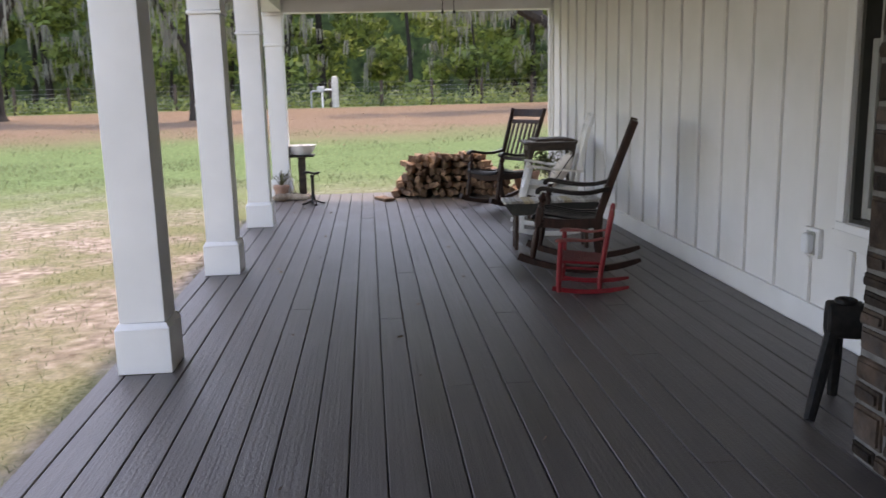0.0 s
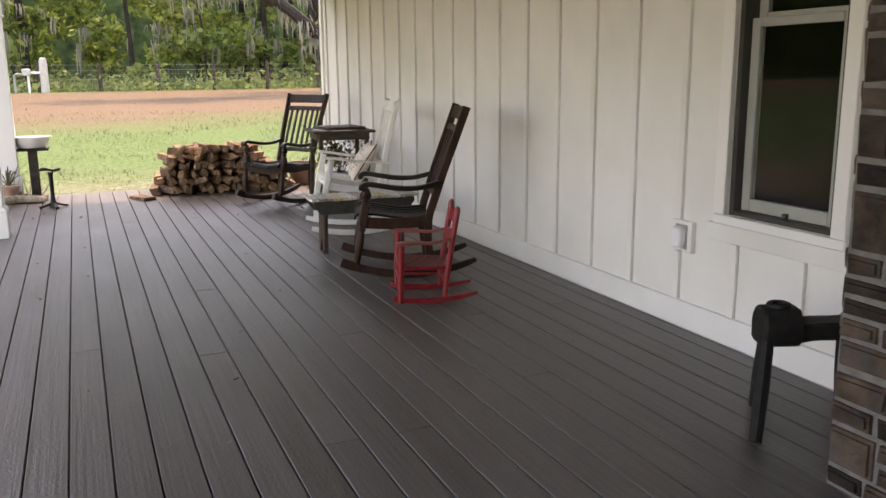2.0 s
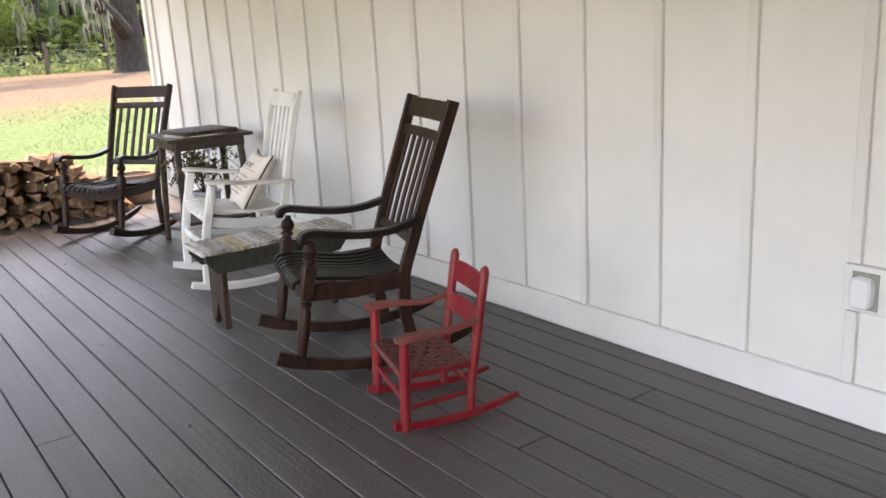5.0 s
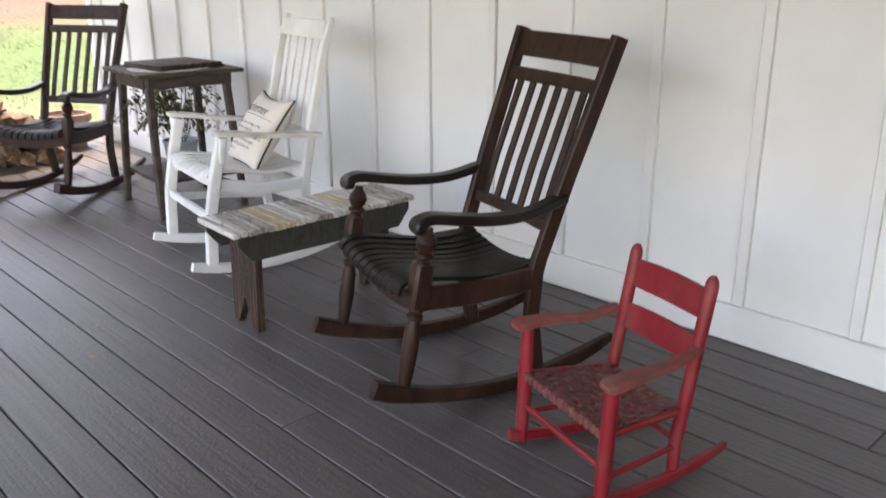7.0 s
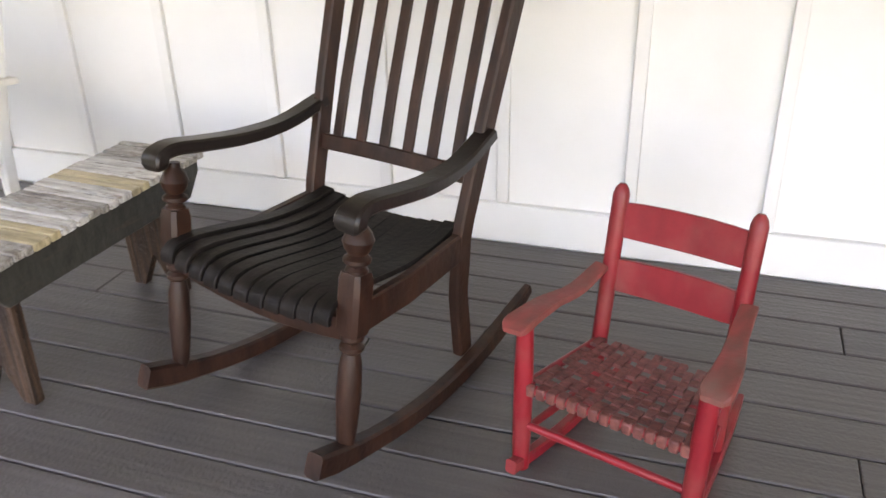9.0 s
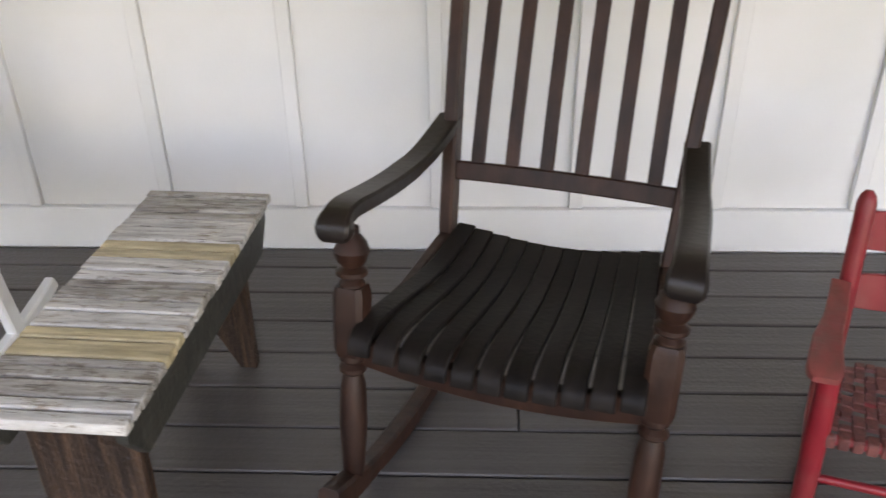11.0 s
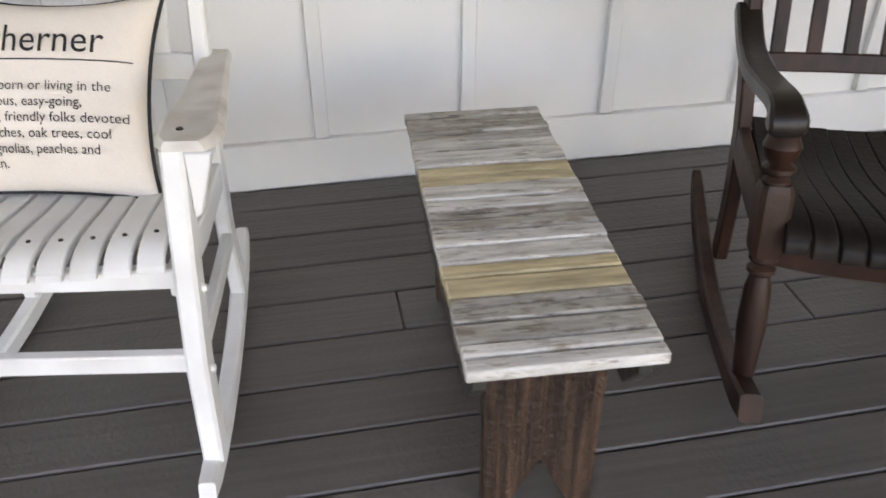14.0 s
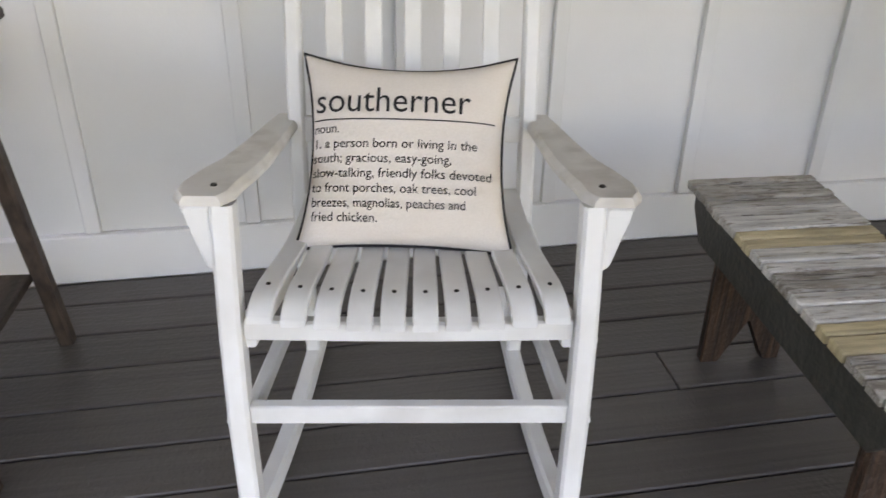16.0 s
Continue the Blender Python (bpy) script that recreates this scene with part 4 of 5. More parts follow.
bucket = thing("plant_bucket", pose(1.90, 8.72, 0.2095), "galvanised bucket with a trailing vine under the table", "plant")
part("bucket", lathe((0, 0, 0), (0, 0, 0.17), [(0, 0.075), (0.02, 0.078), (0.9, 0.098), (0.93, 0.104), (1.0, 0.104), (1.0, 0.094), (0.85, 0.090)], 20), GALV, bucket, smooth=True)
rnd = random.Random(11)
cent, size = [], []
for i in range(24):
    a = rnd.uniform(0, 6.28)
    r = rnd.uniform(0.12, 0.42)
    h = rnd.uniform(0.12, 0.36)
    pts = curve_pts([(0.02 * math.cos(a), 0.02 * math.sin(a), 0.13), (0.5 * r * math.cos(a), 0.5 * r * math.sin(a), 0.19 + h), (r * math.cos(a + 0.3), r * math.sin(a + 0.3), 0.20 + h * rnd.uniform(0.1, 0.9))], 9)
    part("stem", sweep(pts, 0.004, 0.004, round_n=5), BARK, bucket)
    for p in pts[2:]:
        for _ in range(4):
            cent.append([p.x + rnd.gauss(0, 0.022), p.y + rnd.gauss(0, 0.022), p.z + rnd.gauss(0, 0.022)])
            size.append(rnd.uniform(0.013, 0.026))
part("leaves", leaf_mesh("leaves", cent, size, 3), VINE, bucket)

# ---------------------------------------------------------------- black carved stool


def build_stool():
    c = thing("carved_stool", pose(0, 0.022, 0), "black carved wooden three-legged stool by the stone pier", "stool")
    head = Vector((1.925, 2.995, 0.388))
    tail = Vector((2.250, 2.870, 0.36))
    d = (tail - head)
    side = Vector((-d.y, d.x, 0)).normalized()
    out = [(-0.075, -0.07), (-0.045, -0.085), (0.045, -0.085), (0.075, -0.07), (0.082, 0.0), (0.075, 0.035), (0.045, 0.075), (-0.045, 0.075), (-0.075, 0.035), (-0.082, 0.0)]
    bm = prism([(a * 0.88, z * 0.94) for a, z in out], -0.074, 0.074, "x", 0.010)
    q = Matrix(((d.normalized().x, side.x, 0), (d.normalized().y, side.y, 0), (0, 0, 1))).to_4x4()
    for v in bm.verts:
        v.co = head + q.to_3x3() @ v.co
    part("head_block", bm, BLACKWOOD, c)
    ring = bmesh.new()
    pts = [head + q.to_3x3() @ Vector((0.036 * math.cos(a), 0.036 * math.sin(a), 0.074)) for a in [2 * math.pi * i / 16 for i in range(17)]]
    add_sweep(ring, pts, 0.026, 0.022, side=(0, 0, 1), round_n=8)
    part("handle_ring", ring, BLACKWOOD, c, "raised rim round a carved hole")
    part("seat_beam", sweep(curve_pts([head + Vector((0.06, -0.02, -0.03)), (2.06, 2.955, 0.365), (2.20, 2.90, 0.37), (2.29, 2.855, 0.43), (2.33, 2.835, 0.56)], 16), 0.12, 0.07, side=side), BLACKWOOD, c)
    for foot, top in (((1.712, 2.850, 0.004), (1.87, 2.985, 0.36)), ((1.965, 3.123, 0.004), (1.925, 3.045, 0.36)), ((2.300, 3.000, 0.004), (2.20, 2.925, 0.35))):
        part("leg", sweep([foot, [(a * 0.5 + b * 0.5) for a, b in zip(foot, top)], top], 0.056, 0.056, side=(0, 1, 0), taper=[0.82, 1.0, 0.95], round_n=8), BLACKWOOD, c)


build_stool()

# ---------------------------------------------------------------- things at the far end of the deck


def build_stand():
    c = thing("basin_stand", pose(-0.95, 11.05, 0), "dark square-post stand with a small flat top", "stand")
    part("foot_plate", box((-0.11, -0.11, 0.002), (0.11, 0.11, 0.03), 0.006), TABLEWOOD, c)
    part("post", box((-0.048, -0.048, 0.031), (0.048, 0.048, 0.535), 0.004), TABLEWOOD, c)
    part("top_plate", box((-0.17, -0.17, 0.536), (0.17, 0.17, 0.56), 0.006), IRON, c)
    b = thing("enamel_basin", pose(-0.95, 11.05, 0.561), "white enamel wash basin resting on the stand", "basin")
    part("bowl", lathe((0, 0, 0), (0, 0, 0.125), [(0, 0.11), (0.03, 0.13), (0.5, 0.175), (0.93, 0.193), (0.97, 0.212), (1.0, 0.212), (1.0, 0.195), (0.55, 0.165), (0.12, 0.12)], 28), ENAMEL, b, smooth=True)


build_stand()


def build_iron_stand():
    c = thing("iron_shoe_last_stand", pose(-0.765, 10.20, 0), "black cast iron cobbler's stand on the deck", "stand")
    part("pole", lathe((0, 0, 0.02), (0, 0, 0.37), [(0, 0.045), (0.1, 0.03), (0.3, 0.020), (0.9, 0.022), (1, 0.03)], 12), IRON, c)
    for a in (0.3, 1.9, 3.4, 5.0):
        part("foot", sweep(curve_pts([(0.02 * math.cos(a), 0.02 * math.sin(a), 0.05), (0.09 * math.cos(a), 0.09 * math.sin(a), 0.022), (0.14 * math.cos(a), 0.14 * math.sin(a), 0.013)], 6), 0.034, 0.02, side=(-math.sin(a), math.cos(a), 0)), IRON, c)
    part("last", sweep(curve_pts([(-0.11, 0, 0.395), (-0.05, 0, 0.405), (0.03, 0, 0.385), (0.10, 0, 0.40)], 9), 0.06, 0.028, side=(0, 1, 0), taper=[0.6, 1, 1.1, 1, 0.8, 0.8, 1, 1, 0.5]), IRON, c)


build_iron_stand()


def build_driftwood():
    c = thing("driftwood_planter", pose(-1.17, 10.62, 0), "low planter of driftwood pieces and spiky dry plants", "planter")
    rnd = random.Random(21)
    part("log", sweep(curve_pts([(-0.12, -0.1, 0.05), (0.0, 0.0, 0.06), (0.16, 0.02, 0.05), (0.34, -0.04, 0.045)], 9), 0.09, 0.08, side=(0, 0, 1), taper=[0.7, 1, 1.1, 1, 1, 0.9, 0.9, 0.8, 0.5], round_n=8), STRAW, c)
    part("log", sweep([(-0.10, 0.12, 0.045), (0.10, 0.20, 0.05), (0.30, 0.10, 0.04)], 0.08, 0.08, side=(0, 0, 1), taper=[0.9, 1, 0.6], round_n=8), BARK, c)
    part("pot", lathe((-0.03, 0.06, 0.002), (-0.03, 0.06, 0.20), [(0, 0.07), (0.8, 0.095), (0.82, 0.105), (1, 0.105), (1, 0.09)], 16), TERRACOTTA, c)
    for i in range(14):
        a, r = rnd.uniform(0, 6.28), rnd.uniform(0.1, 0.24)
        pts = curve_pts([(-0.03, 0.06, 0.18), (-0.03 + 0.5 * r * math.cos(a), 0.06 + 0.5 * r * math.sin(a), 0.28 + rnd.uniform(0, 0.06)), (-0.03 + r * math.cos(a), 0.06 + r * math.sin(a), rnd.uniform(0.24, 0.44))], 6)
        part("leaf", sweep(pts, 0.018, 0.005, side=(-math.sin(a), math.cos(a), 0), taper=[1, 1, 0.9, 0.8, 0.5, 0.15]), VINE, c)
    for i in range(8):
        a = rnd.uniform(0, 6.28)
        x, y = rnd.uniform(-0.1, 0.32), rnd.uniform(-0.12, 0.15)
        part("stick", sweep([(x, y, 0.02), (x + 0.09 * math.cos(a), y + 0.09 * math.sin(a), 0.12), (x + 0.15 * math.cos(a), y + 0.15 * math.sin(a), 0.17 + rnd.uniform(0, 0.1))], 0.014, 0.014, round_n=6, taper=[1, 0.8, 0.4]), STRAW, c)


build_driftwood()


def build_woodpile():
    """Split logs stacked across the end of the deck, ends towards the porch."""
    rnd = random.Random(8)
    shapes = []
    for k in range(10):
        sides = rnd.choice((3, 4, 4, 5))
        a0 = rnd.uniform(0, 6.28)
        out = []
        for i in range(sides):
            a = a0 + 2 * math.pi * i / sides + rnd.uniform(-0.25, 0.25)
            r = rnd.uniform(0.034, 0.078)
            out.append((r * math.cos(a), r * math.sin(a)))
        bm = prism(out, -0.17, 0.17, "y", 0.004)
        for v in bm.verts:
            v.co += Vector((noise.noise(v.co * 9 + Vector((k, 0, 0))), 0, noise.noise(v.co * 9 + Vector((0, k, 4))))) * 0.006
        bmesh.ops.recalc_face_normals(bm, faces=bm.faces)
        me = bpy.data.meshes.new("log")
        bm.to_mesh(me)
        bm.free()
        me.materials.append(SPLIT)
        shapes.append(me)
    pile = thing("woodpile", pose(0, 0, 0), "heap of split firewood at the end of the deck", "woodpile")
    rows = 6
    for row in range(rows):
        x = 0.30 + 0.055 * row + rnd.uniform(0, 0.04)
        end = 1.86 - 0.09 * row
        while x < end:
            hump = 0.44 + 0.12 * math.sin((x - 0.2) * 2.2) - 0.12 * max(x - 1.35, 0)
            z = 0.054 + row * 0.086 + rnd.uniform(-0.004, 0.022) * (row > 0)
            if z < hump:
                for depth in (0, 1):
                    o = new("log", shapes[rnd.randrange(10)])
                    o.parent = pile
                    o.matrix_world = pose(x + rnd.uniform(-0.01, 0.01), 10.71 - 0.20 * (x - 0.3) / 1.4 + 0.33 * depth + rnd.uniform(-0.05, 0.05), z, rnd.uniform(-9, 9) * (row > 0), rnd.uniform(0, 360), rnd.uniform(-22, 22))
            x += rnd.uniform(0.082, 0.105)
    for x, y, z, rz in ((0.62, 10.74, 0.475, 60), (1.0, 10.70, 0.50, 75), (1.3, 10.72, 0.49, 100), (0.85, 10.88, 0.48, 40), (0.45, 10.80, 0.42, 20)):
        o = new("log", shapes[int(x * 7) % 10])
        o.parent = pile
        o.matrix_world = pose(x, y, z, 3, 20, rz)


build_woodpile()
ob = part("loose_plank", box((-0.07, -0.16, 0), (0.07, 0.16, 0.035), 0.004), SPLIT)
ob.matrix_world = pose(0.12, 10.37, 0.003, 0, 0, 25)
tagged(ob, "split piece of wood lying beside the woodpile", "firewood")

pot = thing("flower_pot", pose(2.05, 10.95, 0), "wide faded terracotta pot near the corner of the wall", "flower pot")
part("pot_body", lathe((0, 0, 0.002), (0, 0, 0.26), [(0, 0.13), (0.75, 0.175), (0.78, 0.19), (1.0, 0.19), (1.0, 0.165), (0.9, 0.16)], 24), TERRACOTTA, pot, smooth=True)
part("soil", lathe((0, 0, 0.225), (0, 0, 0.236), [(0, 0.155), (1, 0.15)], 20), BARK, pot)

# ---------------------------------------------------------------- ceiling fan (only its pull chains come into view)
fan = thing("ceiling_fan", pose(0.65, 6.9, 2.619), "white ceiling fan with two dark pull chains", "ceiling fan")
part("rod", lathe((0, 0, 0), (0, 0, -0.10), [(0, 0.06), (0.2, 0.05), (0.25, 0.015), (1, 0.015)]), TRIM, fan)
part("motor", lathe((0, 0, -0.10), (0, 0, -0.20), [(0, 0.05), (0.1, 0.12), (0.8, 0.12), (1, 0.08)], 20), TRIM, fan)
for k in range(5):
    a = 2 * math.pi * k / 5 + 0.3
    part("blade", sweep([(0.11 * math.cos(a), 0.11 * math.sin(a), -0.135), (0.62 * math.cos(a), 0.62 * math.sin(a), -0.135)], 0.12, 0.010, side=(-math.sin(a), math.cos(a), 0.15)), TRIM, fan)
for s in (-1, 1):
    ch = part("pull_chain", lathe((s * 0.047, 0, -0.19), (s * 0.047, 0, -0.60), [(0, 0.003), (1, 0.003)], 6), IRON, fan, "dark bead chain")
    part("chain_bob", lathe((s * 0.047, 0, -0.60), (s * 0.047, 0, -0.635), [(0, 0.004), (0.4, 0.012), (0.8, 0.012), (1, 0.005)], 8), IRON, ch)

# ---------------------------------------------------------------- stone pier


def build_pier():
    """Coursed ledgestone pier that stands out from the wall; the stones of its porch faces are pieces."""
    x0, x1, y0, y1, zt = 1.705, WX - 0.002, 0.90, 2.550, 2.61
    core = part("wall_pier", box((x0 + 0.004, y0 + 0.004, 0.0), (x1, y1 - 0.004, zt)), MORTAR)
    tagged(core, "brown ledgestone pier with grey mortar joints", "stone pier", kind="structure")
    rnd = random.Random(14)

    def stone(w, h, d):
        bm = bmesh.new()
        add_box(bm, (-d, -w / 2, -h / 2), (0.02, w / 2, h / 2))
        for v in bm.verts:
            if v.co.x < 0:
                v.co.y *= 0.93
                v.co.z *= 0.92
            v.co += Vector((rnd.uniform(-0.004, 0.004), rnd.uniform(-0.004, 0.004), rnd.uniform(-0.004, 0.004)))
        bmesh.ops.bevel(bm, geom=[e for e in bm.edges if e.verts[0].co.x < 0 and e.verts[1].co.x < 0], offset=0.011, segments=2, affect='EDGES')
        bmesh.ops.recalc_face_normals(bm, faces=bm.faces)
        me = bpy.data.meshes.new("stone")
        bm.to_mesh(me)
        bm.free()
        me.materials.append(STONE)
        return me

    def lay(length, place):
        z = 0.006
        kinds = (0.075, 0.155, 0.075, 0.20, 0.065, 0.13, 0.075, 0.21, 0.08, 0.15)
        k = 0
        while z < zt - 0.03:
            h = min(kinds[k % 10] + rnd.uniform(-0.008, 0.008), zt - z)
            s = 0.0
            while s < length - 0.02:
                w = rnd.uniform(0.09, 0.17) if h < 0.1 else rnd.uniform(0.10, 0.26)
                if length - s - w < 0.07:
                    w = length - s
                split = h > 0.12 and rnd.random() < 0.35
                for zz, hh in (((z, h * 0.48), (z + h * 0.52, h * 0.48)) if split else ((z, h),)):
                    o = new("stone", stone(w - 0.014, hh - 0.014, rnd.uniform(0.008, 0.020)))
                    o.parent = core
                    o.matrix_world = place(s + w / 2, zz + hh / 2)
                s += w
            z += h
            k += 1
    lay(y1 - y0, lambda s, z: pose(x0, y1 - s, z))
    lay(x1 - x0, lambda s, z: pose(x0 + s, y1, z, 0, 0, -90))
    part("brick", box((x0 - 0.02, y0, zt - 0.03), (x1, y1 + 0.01, zt), 0.004), MORTAR, core)


build_pier()

# ---------------------------------------------------------------- fence and yard


def build_fence():
    f = thing("wire_fence", pose(0, 42, 0), "wire farm fence on weathered wooden posts before the woods", "fence")
    rnd = random.Random(3)
    for i in range(34):
        x = -31.86 + 2.5 * i
        bm = lathe((0, 0, -0.2), (0, 0, 1.30 + rnd.uniform(-0.07, 0.07)), [(0, 0.085), (0.95, 0.08), (1, 0.06)], 8)
        p = part("fence_post", bm, POSTWOOD, f)
        p.matrix_world = pose(x, 42 + 0.1 * math.sin(i), ground_height(x, 42), rnd.uniform(-1.5, 1.5), rnd.uniform(-1.5, 1.5), 0)
    for h in (0.15, 0.35, 0.55, 0.75, 0.95, 1.18):
        part("wire", sweep([(-33 + 2.28 * i, 0, ground_height(-33 + 2.28 * i, 42) + h - 0.02 * (i % 2)) for i in range(35)], 0.010, 0.010, side=(0, 1, 0)), WIRE, f)
    bm = bmesh.new()
    for i in range(520):
        x = -33 + 0.15 * i
        g = ground_height(x, 42)
        add_sweep(bm, [(x, 0, g + 0.12), (x, 0, g + 1.0)], 0.006, 0.006, side=(0, 1, 0))
    tagged(part("mesh_wire", bm, WIRE, f), kind="stuff")


build_fence()


def build_wellhead():
    g = ground_height(-1.6, 41)
    c = thing("well_pump", pose(-1.60, 41.0, g), "white concrete post with grey pipes and valves", "well pump")
    part("post", lathe((0, 0, -0.05), (0, 0, 1.48), [(0, 0.17), (0.9, 0.16), (0.97, 0.14), (1, 0.08)], 14), CONCRETE, c)
    part("pipe", sweep([(-0.15, 0, 0.85), (-0.55, 0, 0.85), (-0.62, 0, 0.80), (-0.62, 0, 0.0)], 0.10, 0.10, side=(0, 1, 0), round_n=8), ENAMEL, c)
    part("pipe", sweep([(-1.15, 0, 0.0), (-1.15, 0, 0.75), (-1.10, 0, 0.8), (-0.7, 0, 0.8)], 0.09, 0.09, side=(0, 1, 0), round_n=8), GALV, c)
    part("valve_box", box((-0.85, -0.15, 0.72), (-0.50, 0.15, 1.02), 0.03), GALV, c)
    part("gauge", lathe((-1.15, 0, 0.8), (-1.15, 0, 1.15), [(0, 0.05), (0.5, 0.05), (0.55, 0.11), (1, 0.11)], 10), IRON, c)


build_wellhead()


def limb(bm, ctrl, r0, r1, n=12):
    pts = curve_pts(ctrl, n)
    add_sweep(bm, pts, 1, 1, side=(0.3, 0.9, 0.1), taper=[2 * (r0 + (r1 - r0) * i / (n - 1)) * (1 + 0.08 * noise.noise((i * 0.7, r0 * 9, 0))) for i in range(n)], round_n=9)


def moss_mesh(name, anchors, seed, lo=0.35, hi=1.5, per=10):
    """Hanging tufts of narrow strands."""
    rng = np.random.default_rng(seed)
    vs, fs = [], []
    for x, y, z in anchors:
        ln = rng.uniform(lo, hi)
        for _ in range(per):
            a = rng.uniform(0, 6.28)
            ox, oy = rng.normal(0, 0.13, 2)
            l1 = ln * rng.uniform(0.4, 1.0)
            w = rng.uniform(0.012, 0.035)
            dx, dy = math.cos(a) * w, math.sin(a) * w
            sx, sy = rng.normal(0, 0.06, 2)
            k = len(vs)
            vs += [(x + ox - dx, y + oy - dy, z), (x + ox + dx, y + oy + dy, z), (x + ox + sx + dx * 1.3, y + oy + sy + dy * 1.3, z - l1 * 0.5),
                   (x + ox + sx - dx * 1.3, y + oy + sy - dy * 1.3, z - l1 * 0.5), (x + ox + 1.4 * sx, y + oy + 1.4 * sy, z - l1)]
            fs += [(k, k + 1, k + 2, k + 3), (k + 3, k + 2, k + 4)]
    me = bpy.data.meshes.new(name)
    me.from_pydata(vs, [], fs)
    return me


def crown_points(blobs, per, seed, spread=0.55):
    rng = np.random.default_rng(seed)
    out = []
    for x, y, z, r in blobs:
        p = rng.normal(size=(per, 3))
        p /= np.linalg.norm(p, axis=1)[:, None]
        p *= (rng.uniform(0.25, 1, (per, 1)) ** spread) * r
        p[:, 2] *= 0.62
        out.append(p + (x, y, z))
    return np.concatenate(out)


def oak(x, y, r, label, limbs, blobs, seed, moss=60):
    """Live oak: thick flared trunk, crooked limbs, leafy clumps and hanging moss."""
    g = ground_height(x, y)
    t = thing("oak_tree", pose(x, y, g), label, "tree")
    bm = bmesh.new()
    h = limbs[1][0][2]
    add_sweep(bm, curve_pts([(0, 0, -0.2), (0.02, 0, 0.35), (0.05, 0.03, 0.5 * h), (0, 0, h), (0.1, 0, h + 1.5)], 14), 1, 1, side=(0, 1, 0),
              taper=[2 * r * k for k in (1.6, 1.35, 1.15, 1.05, 1.0, 0.97, 0.95, 0.93, 0.92, 0.9, 0.88, 0.85, 0.8, 0.7)], round_n=14)
    part("trunk", bm, BARK, t, smooth=True)
    for c in limbs:
        bm = bmesh.new()
        limb(bm, c, r * 0.55, r * 0.10)
        part("limb", bm, BARK, t, smooth=True)
    pts = crown_points(blobs, 420, seed)
    rng = np.random.default_rng(seed + 1)
    part("crown", leaf_mesh("crown", pts, rng.uniform(0.10, 0.22, len(pts)), seed + 2), LEAF, t)
    anchors = []
    rnd = random.Random(seed)
    for c in limbs:
        line = curve_pts(c, 24)
        for _ in range(moss // len(limbs)):
            p = line[rnd.randrange(5, 24)]
            anchors.append((p.x + rnd.gauss(0, 0.15), p.y + rnd.gauss(0, 0.15), p.z))
    for bx, by, bz, br in blobs:
        for _ in range(4):
            anchors.append((bx + rnd.gauss(0, br * 0.5), by + rnd.gauss(0, br * 0.5), bz - br * 0.3))
    part("hanging_moss", moss_mesh("hanging_moss", anchors, seed), MOSS, t, "grey hanging moss")
    return t


oak(9.9, 36.2, 0.55, "large live oak with crooked limbs and hanging moss",
    [[(0, 0, 1.4), (-1.8, -3.4, 2.3), (-3.9, -3.2, 3.9), (-7.2, -3.0, 5.8), (-10, -3, 6.2)], [(0, 0, 2.4), (-1.0, 0.4, 4.2), (-2.2, 1.0, 6.5), (-4, 1, 8.5)],
     [(0, 0, 2.6), (1.4, -0.6, 4.5), (3.4, -1.5, 6.5), (6, -2, 8)], [(-3.2, -3.2, 3.4), (-5.0, -3.6, 4.2), (-6.6, -4.0, 3.9), (-8.2, -4.2, 4.3)]],
    [(-4, -3, 6.2, 1.5), (-7, -3.2, 6.6, 1.7), (-9.8, -3, 6.6, 1.6), (-3, 1, 8.5, 1.9), (3, -1, 7.6, 2.0), (6, -2, 8.6, 2.0), (0, 0, 9, 2.0), (-6, -2, 8.5, 1.6)], 41, 110)
oak(-13.6, 31.5, 0.50, "old live oak at the edge of the lawn",
    [[(0, 0, 2.2), (1.4, -0.5, 4.2), (3.2, -1.0, 5.6), (5.5, -1.4, 6.0)], [(0, 0, 2.6), (-1.5, 0.4, 5), (-3.5, 0.5, 7)], [(0, 0, 2.8), (0.4, 1.0, 5.5), (1.2, 2.0, 8)]],
    [(3, -1, 5.6, 1.5), (5.2, -1.4, 5.4, 1.4), (6.6, -1.2, 6.4, 1.3), (1.4, -0.6, 6.2, 1.6), (-3, 0.4, 7, 1.8), (1, 2, 8.4, 1.9), (-1, -1, 8, 1.7)], 51, 60)
oak(-6.1, 30.0, 0.16, "slender young oak on the lawn",
    [[(0, 0, 2.0), (0.8, 0.2, 3.6), (1.6, 0.3, 4.6)], [(0, 0, 2.2), (-0.8, -0.3, 3.8), (-1.4, -0.5, 4.8)]],
    [(0.2, 0, 4.6, 1.1), (1.4, 0.3, 4.7, 1.0), (-1.3, -0.4, 4.9, 1.1), (0, 0, 6, 1.3)], 61, 24)


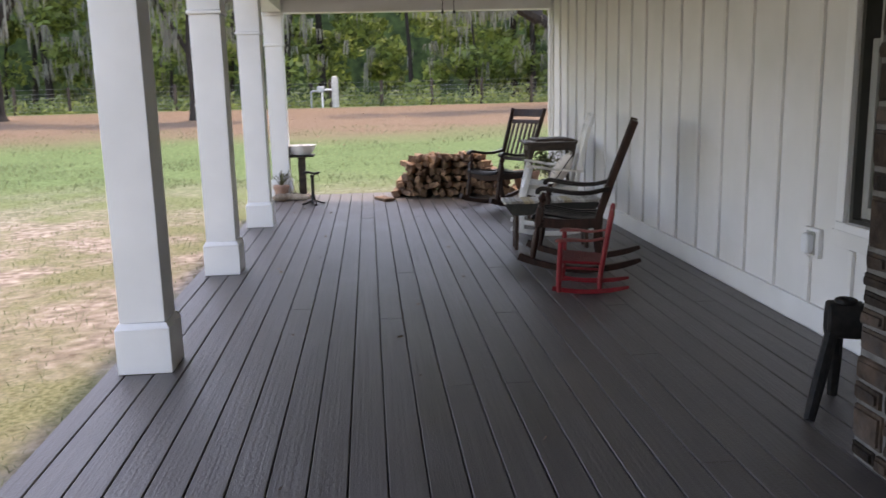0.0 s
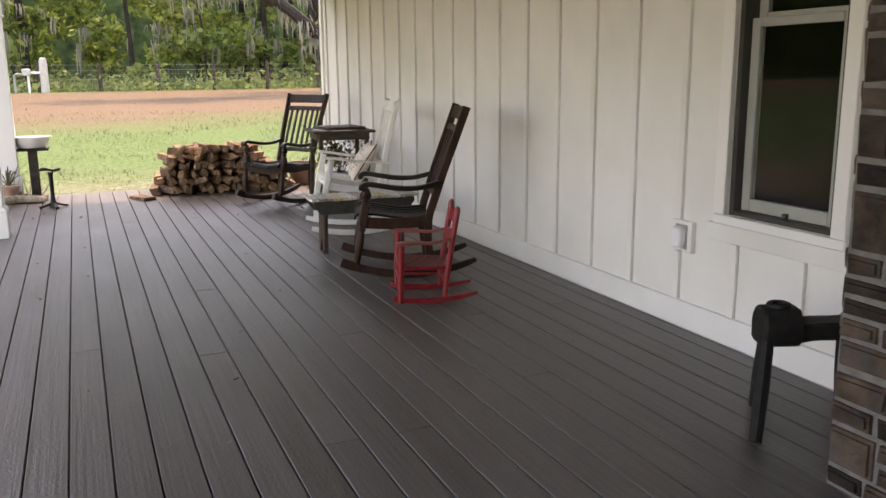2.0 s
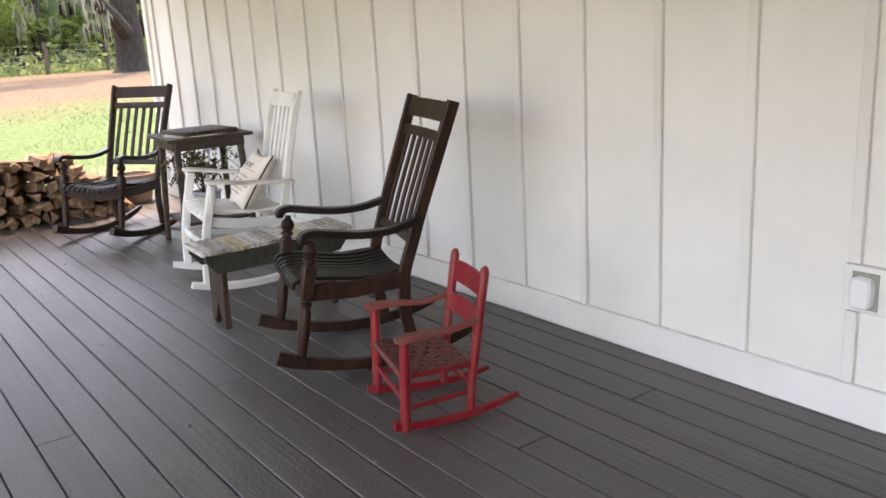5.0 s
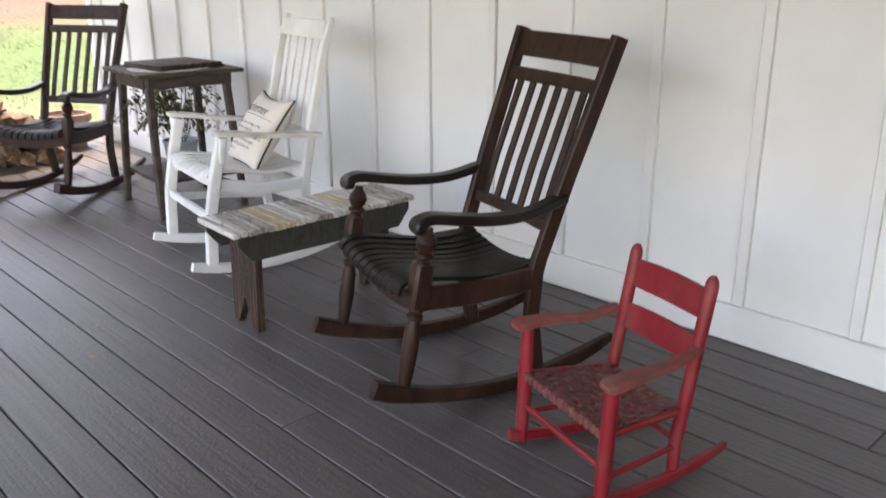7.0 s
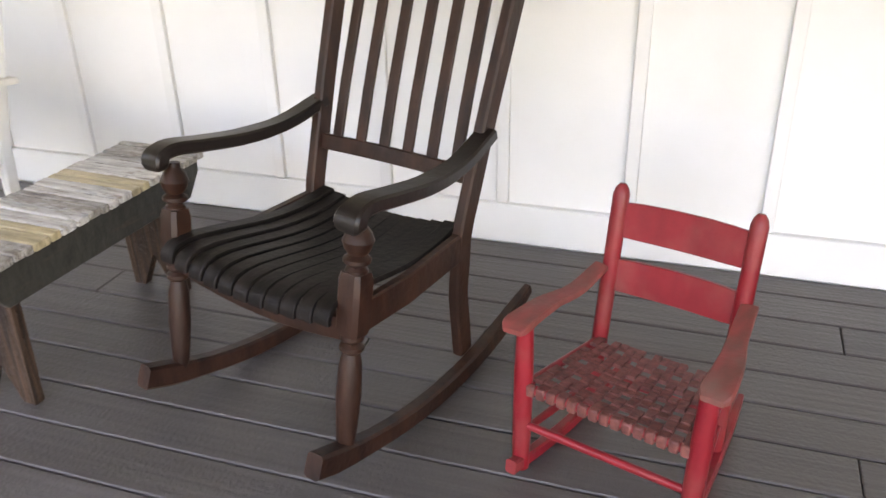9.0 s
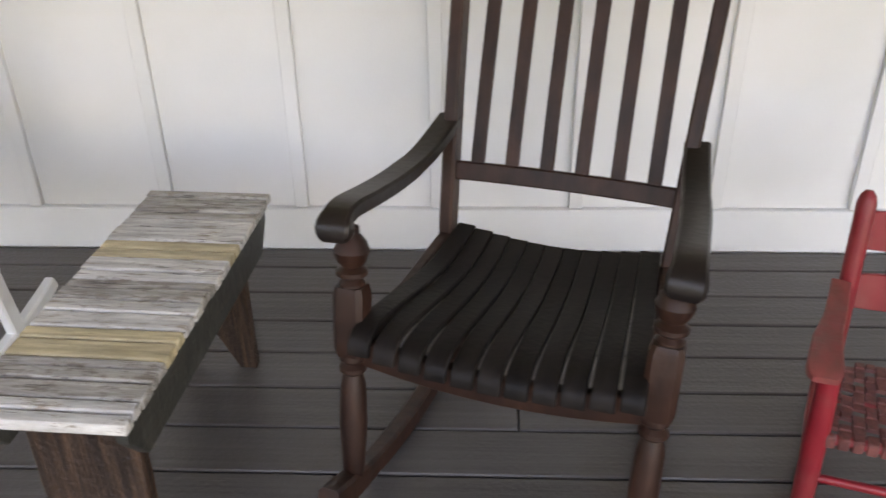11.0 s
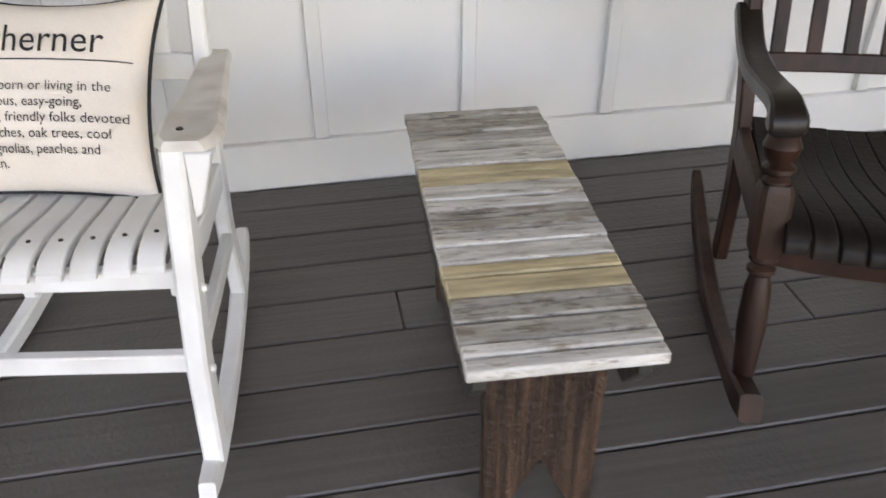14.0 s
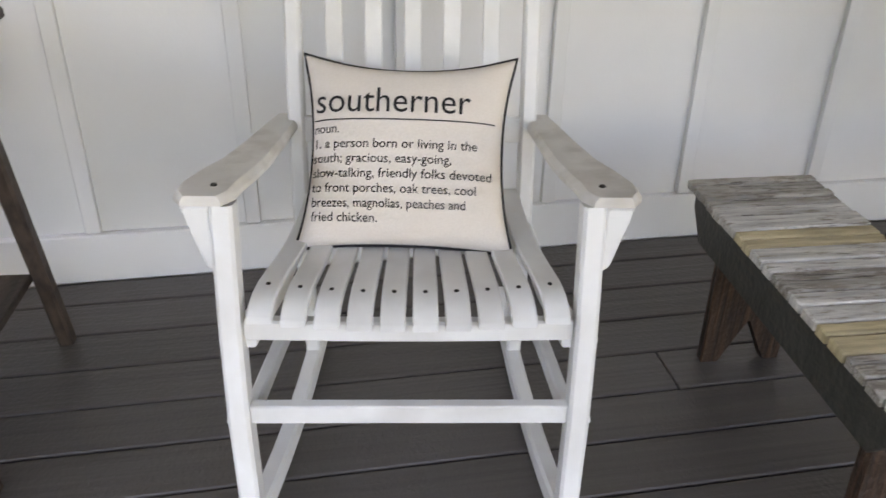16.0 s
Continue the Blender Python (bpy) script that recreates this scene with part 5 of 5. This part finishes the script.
def build_woods():
    rng = np.random.default_rng(71)
    blobs = []
    for _ in range(900):
        y = rng.uniform(46.5, 58)
        blobs.append((rng.uniform(-46, 52), y, rng.uniform(0.3, 13), rng.uniform(0.7, 1.9)))
    pts = crown_points(blobs, 130, 72)
    pts[:, 2] += 0.4
    me = leaf_mesh("woodland", pts, rng.uniform(0.12, 0.36, len(pts)), 73)
    tagged(part("woodland", me, LEAF), "dense green woodland behind the fence", "woods", kind="stuff")
    rnd = random.Random(74)
    bm = bmesh.new()
    for _ in range(70):
        x, y = rnd.uniform(-46, 52), rnd.uniform(47, 57)
        r = rnd.uniform(0.08, 0.28)
        lean = rnd.uniform(-1.2, 1.2)
        limb(bm, [(x, y, 0), (x + lean * 0.3, y, 4), (x + lean, y, 8), (x + lean * 1.8, y, 13)], r, r * 0.35, 7)
    tagged(part("woodland_trunks", bm, BARK, smooth=True), "dark trunks among the woodland leaves", "woods", kind="stuff")
    anchors = [(rnd.uniform(-40, 46), rnd.uniform(45.5, 49), rnd.uniform(2.6, 8.5)) for _ in range(520)]
    tagged(part("woodland_moss", moss_mesh("woodland_moss", anchors, 75, 0.5, 2.0, 9), MOSS), "hanging grey moss along the woodland edge", "moss", kind="stuff")
    n = 16000
    c = np.stack([rng.uniform(-36, 44, n), rng.normal(43.6, 1.0, n), np.zeros(n)], axis=1)
    c[:, 2] = 0.45 + np.abs(rng.normal(0, 0.38, n))
    tagged(part("fence_weeds", leaf_mesh("fence_weeds", c, rng.uniform(0.06, 0.2, n), 76), WEED), "bright weeds growing along the fence", "weeds", kind="stuff")
    # curved sheet behind the leaves, coloured dark green for the shade between trees
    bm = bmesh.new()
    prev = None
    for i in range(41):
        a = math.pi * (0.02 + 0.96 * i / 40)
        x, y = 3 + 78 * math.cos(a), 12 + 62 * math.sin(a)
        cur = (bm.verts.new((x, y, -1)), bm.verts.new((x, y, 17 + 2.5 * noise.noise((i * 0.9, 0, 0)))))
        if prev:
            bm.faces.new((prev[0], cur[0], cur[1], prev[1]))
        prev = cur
    tagged(part("backdrop", bm, surf("far_woods_shade", (0.015, 0.028, 0.010), (0.10, 0.15, 0.045), (1.2, 1.2, 1.2), 0.95, 0.0, vary=0.0)), "deep shade of the far woods", "backdrop", kind="structure")


build_woods()


def build_grass():
    rng = np.random.default_rng(81)
    n = 60000
    x, y = rng.uniform(-16, 14, n), 11.3 + np.abs(rng.normal(0, 9, n))
    k = n // 3
    x[:k], y[:k] = rng.uniform(-9, -1.55, k), rng.uniform(0, 18, k)
    keep = np.array([noise.noise((a * 0.6, b * 0.6, 3)) > -0.12 and (b > 11.35 or a < -1.5) and b < 26 and not (a > 2.2 and b < 11.45) for a, b in zip(x, y)])
    x, y = x[keep], y[keep]
    n = len(x)
    z = np.array([ground_height(a, b) for a, b in zip(x, y)])
    a = rng.uniform(0, 6.28, n)
    h = rng.uniform(0.015, 0.055, n) * (1 + 0.6 * (y > 14))
    w = rng.uniform(0.0015, 0.004, n) * (1 + y / 14)
    lx, ly = rng.normal(0, 0.025, n), rng.normal(0, 0.025, n)
    v = np.stack([np.stack([x - w * np.cos(a), y - w * np.sin(a), z - 0.01], 1), np.stack([x + w * np.cos(a), y + w * np.sin(a), z - 0.01], 1), np.stack([x + lx, y + ly, z + h], 1)], 1).reshape(-1, 3)
    me = bpy.data.meshes.new("grass")
    me.from_pydata(v.tolist(), [], np.arange(3 * n).reshape(n, 3).tolist())
    tagged(part("grass", me, GRASS), "sparse yellow-green grass blades on the lawn", "grass", kind="stuff")
    m = 900
    c = np.stack([rng.uniform(-20, 18, m), rng.uniform(19, 41, m), np.zeros(m)], axis=1)
    c[:, 2] = [ground_height(p, q) + 0.03 for p, q in c[:, :2]]
    tagged(part("leaf_litter", leaf_mesh("leaf_litter", c, rng.uniform(0.02, 0.04, m), 82, flat=0.97), DEADLEAF), "fallen brown leaves under the trees", "leaves", kind="stuff")


build_grass()

rnd = random.Random(91)
cent = [(rnd.uniform(-1.3, 1.0), rnd.uniform(0.8, 10.3), 0.012) for _ in range(46)]
tagged(part("deck_leaves", leaf_mesh("deck_leaves", cent, [rnd.uniform(0.008, 0.022) for _ in cent], 92, flat=0.95), DEADLEAF), "small dry leaves scattered on the deck", "leaves", kind="stuff")

# ---------------------------------------------------------------- deck planks
X_FIRST, PITCH = 2.275, 0.1435       # first seam from the wall
JOINTS = {1: (4.812,), 2: (7.914,), 3: (6.990,), 4: (6.060,), 5: (4.819,), 6: (3.828,), 7: (2.560,), 9: (6.092,), 10: (4.768,), 11: (3.508,), 13: (3.516,),
          14: (6.04,), 15: (4.748,), 19: (5.065,)}
plank_meshes = {}


def plank_mesh(w, ln):
    key = (round(w, 3), round(ln, 3))
    if key not in plank_meshes:
        bm = box((-w / 2, -ln / 2, -0.026), (w / 2, ln / 2, 0), 0.003)
        bmesh.ops.recalc_face_normals(bm, faces=bm.faces)
        me = bpy.data.meshes.new("plank")
        bm.to_mesh(me)
        bm.free()
        me.materials.append(DECK)
        plank_meshes[key] = me
    return plank_meshes[key]


rnd = random.Random(17)
for k in range(-1, 26):
    x0, x1 = X_FIRST - PITCH * (k + 1) + 0.003, X_FIRST - PITCH * k - 0.003
    if k == 25:
        x0 = DECK_X0
    x1 = min(x1, DECK_X1 - 0.006)
    if x1 - x0 < 0.02:
        continue
    cuts = list(JOINTS.get(k, ()))
    if not cuts:
        cuts = [rnd.choice((1.1, 1.4, 8.9, 9.3, 9.7))]
    cuts = [DECK_Y0] + sorted(cuts) + [DECK_Y1]
    for a, b in zip(cuts, cuts[1:]):
        o = new("plank", plank_mesh(x1 - x0, b - a - 0.003))
        o.parent = deck
        o.matrix_world = pose((x0 + x1) / 2, (a + b) / 2, rnd.uniform(-0.0006, 0.0006))
part("rim_board", box((DECK_X0 + 0.002, DECK_Y1 - 0.029, -0.2), (DECK_X1, DECK_Y1 - 0.001, -0.028), 0.002), DECK, deck)
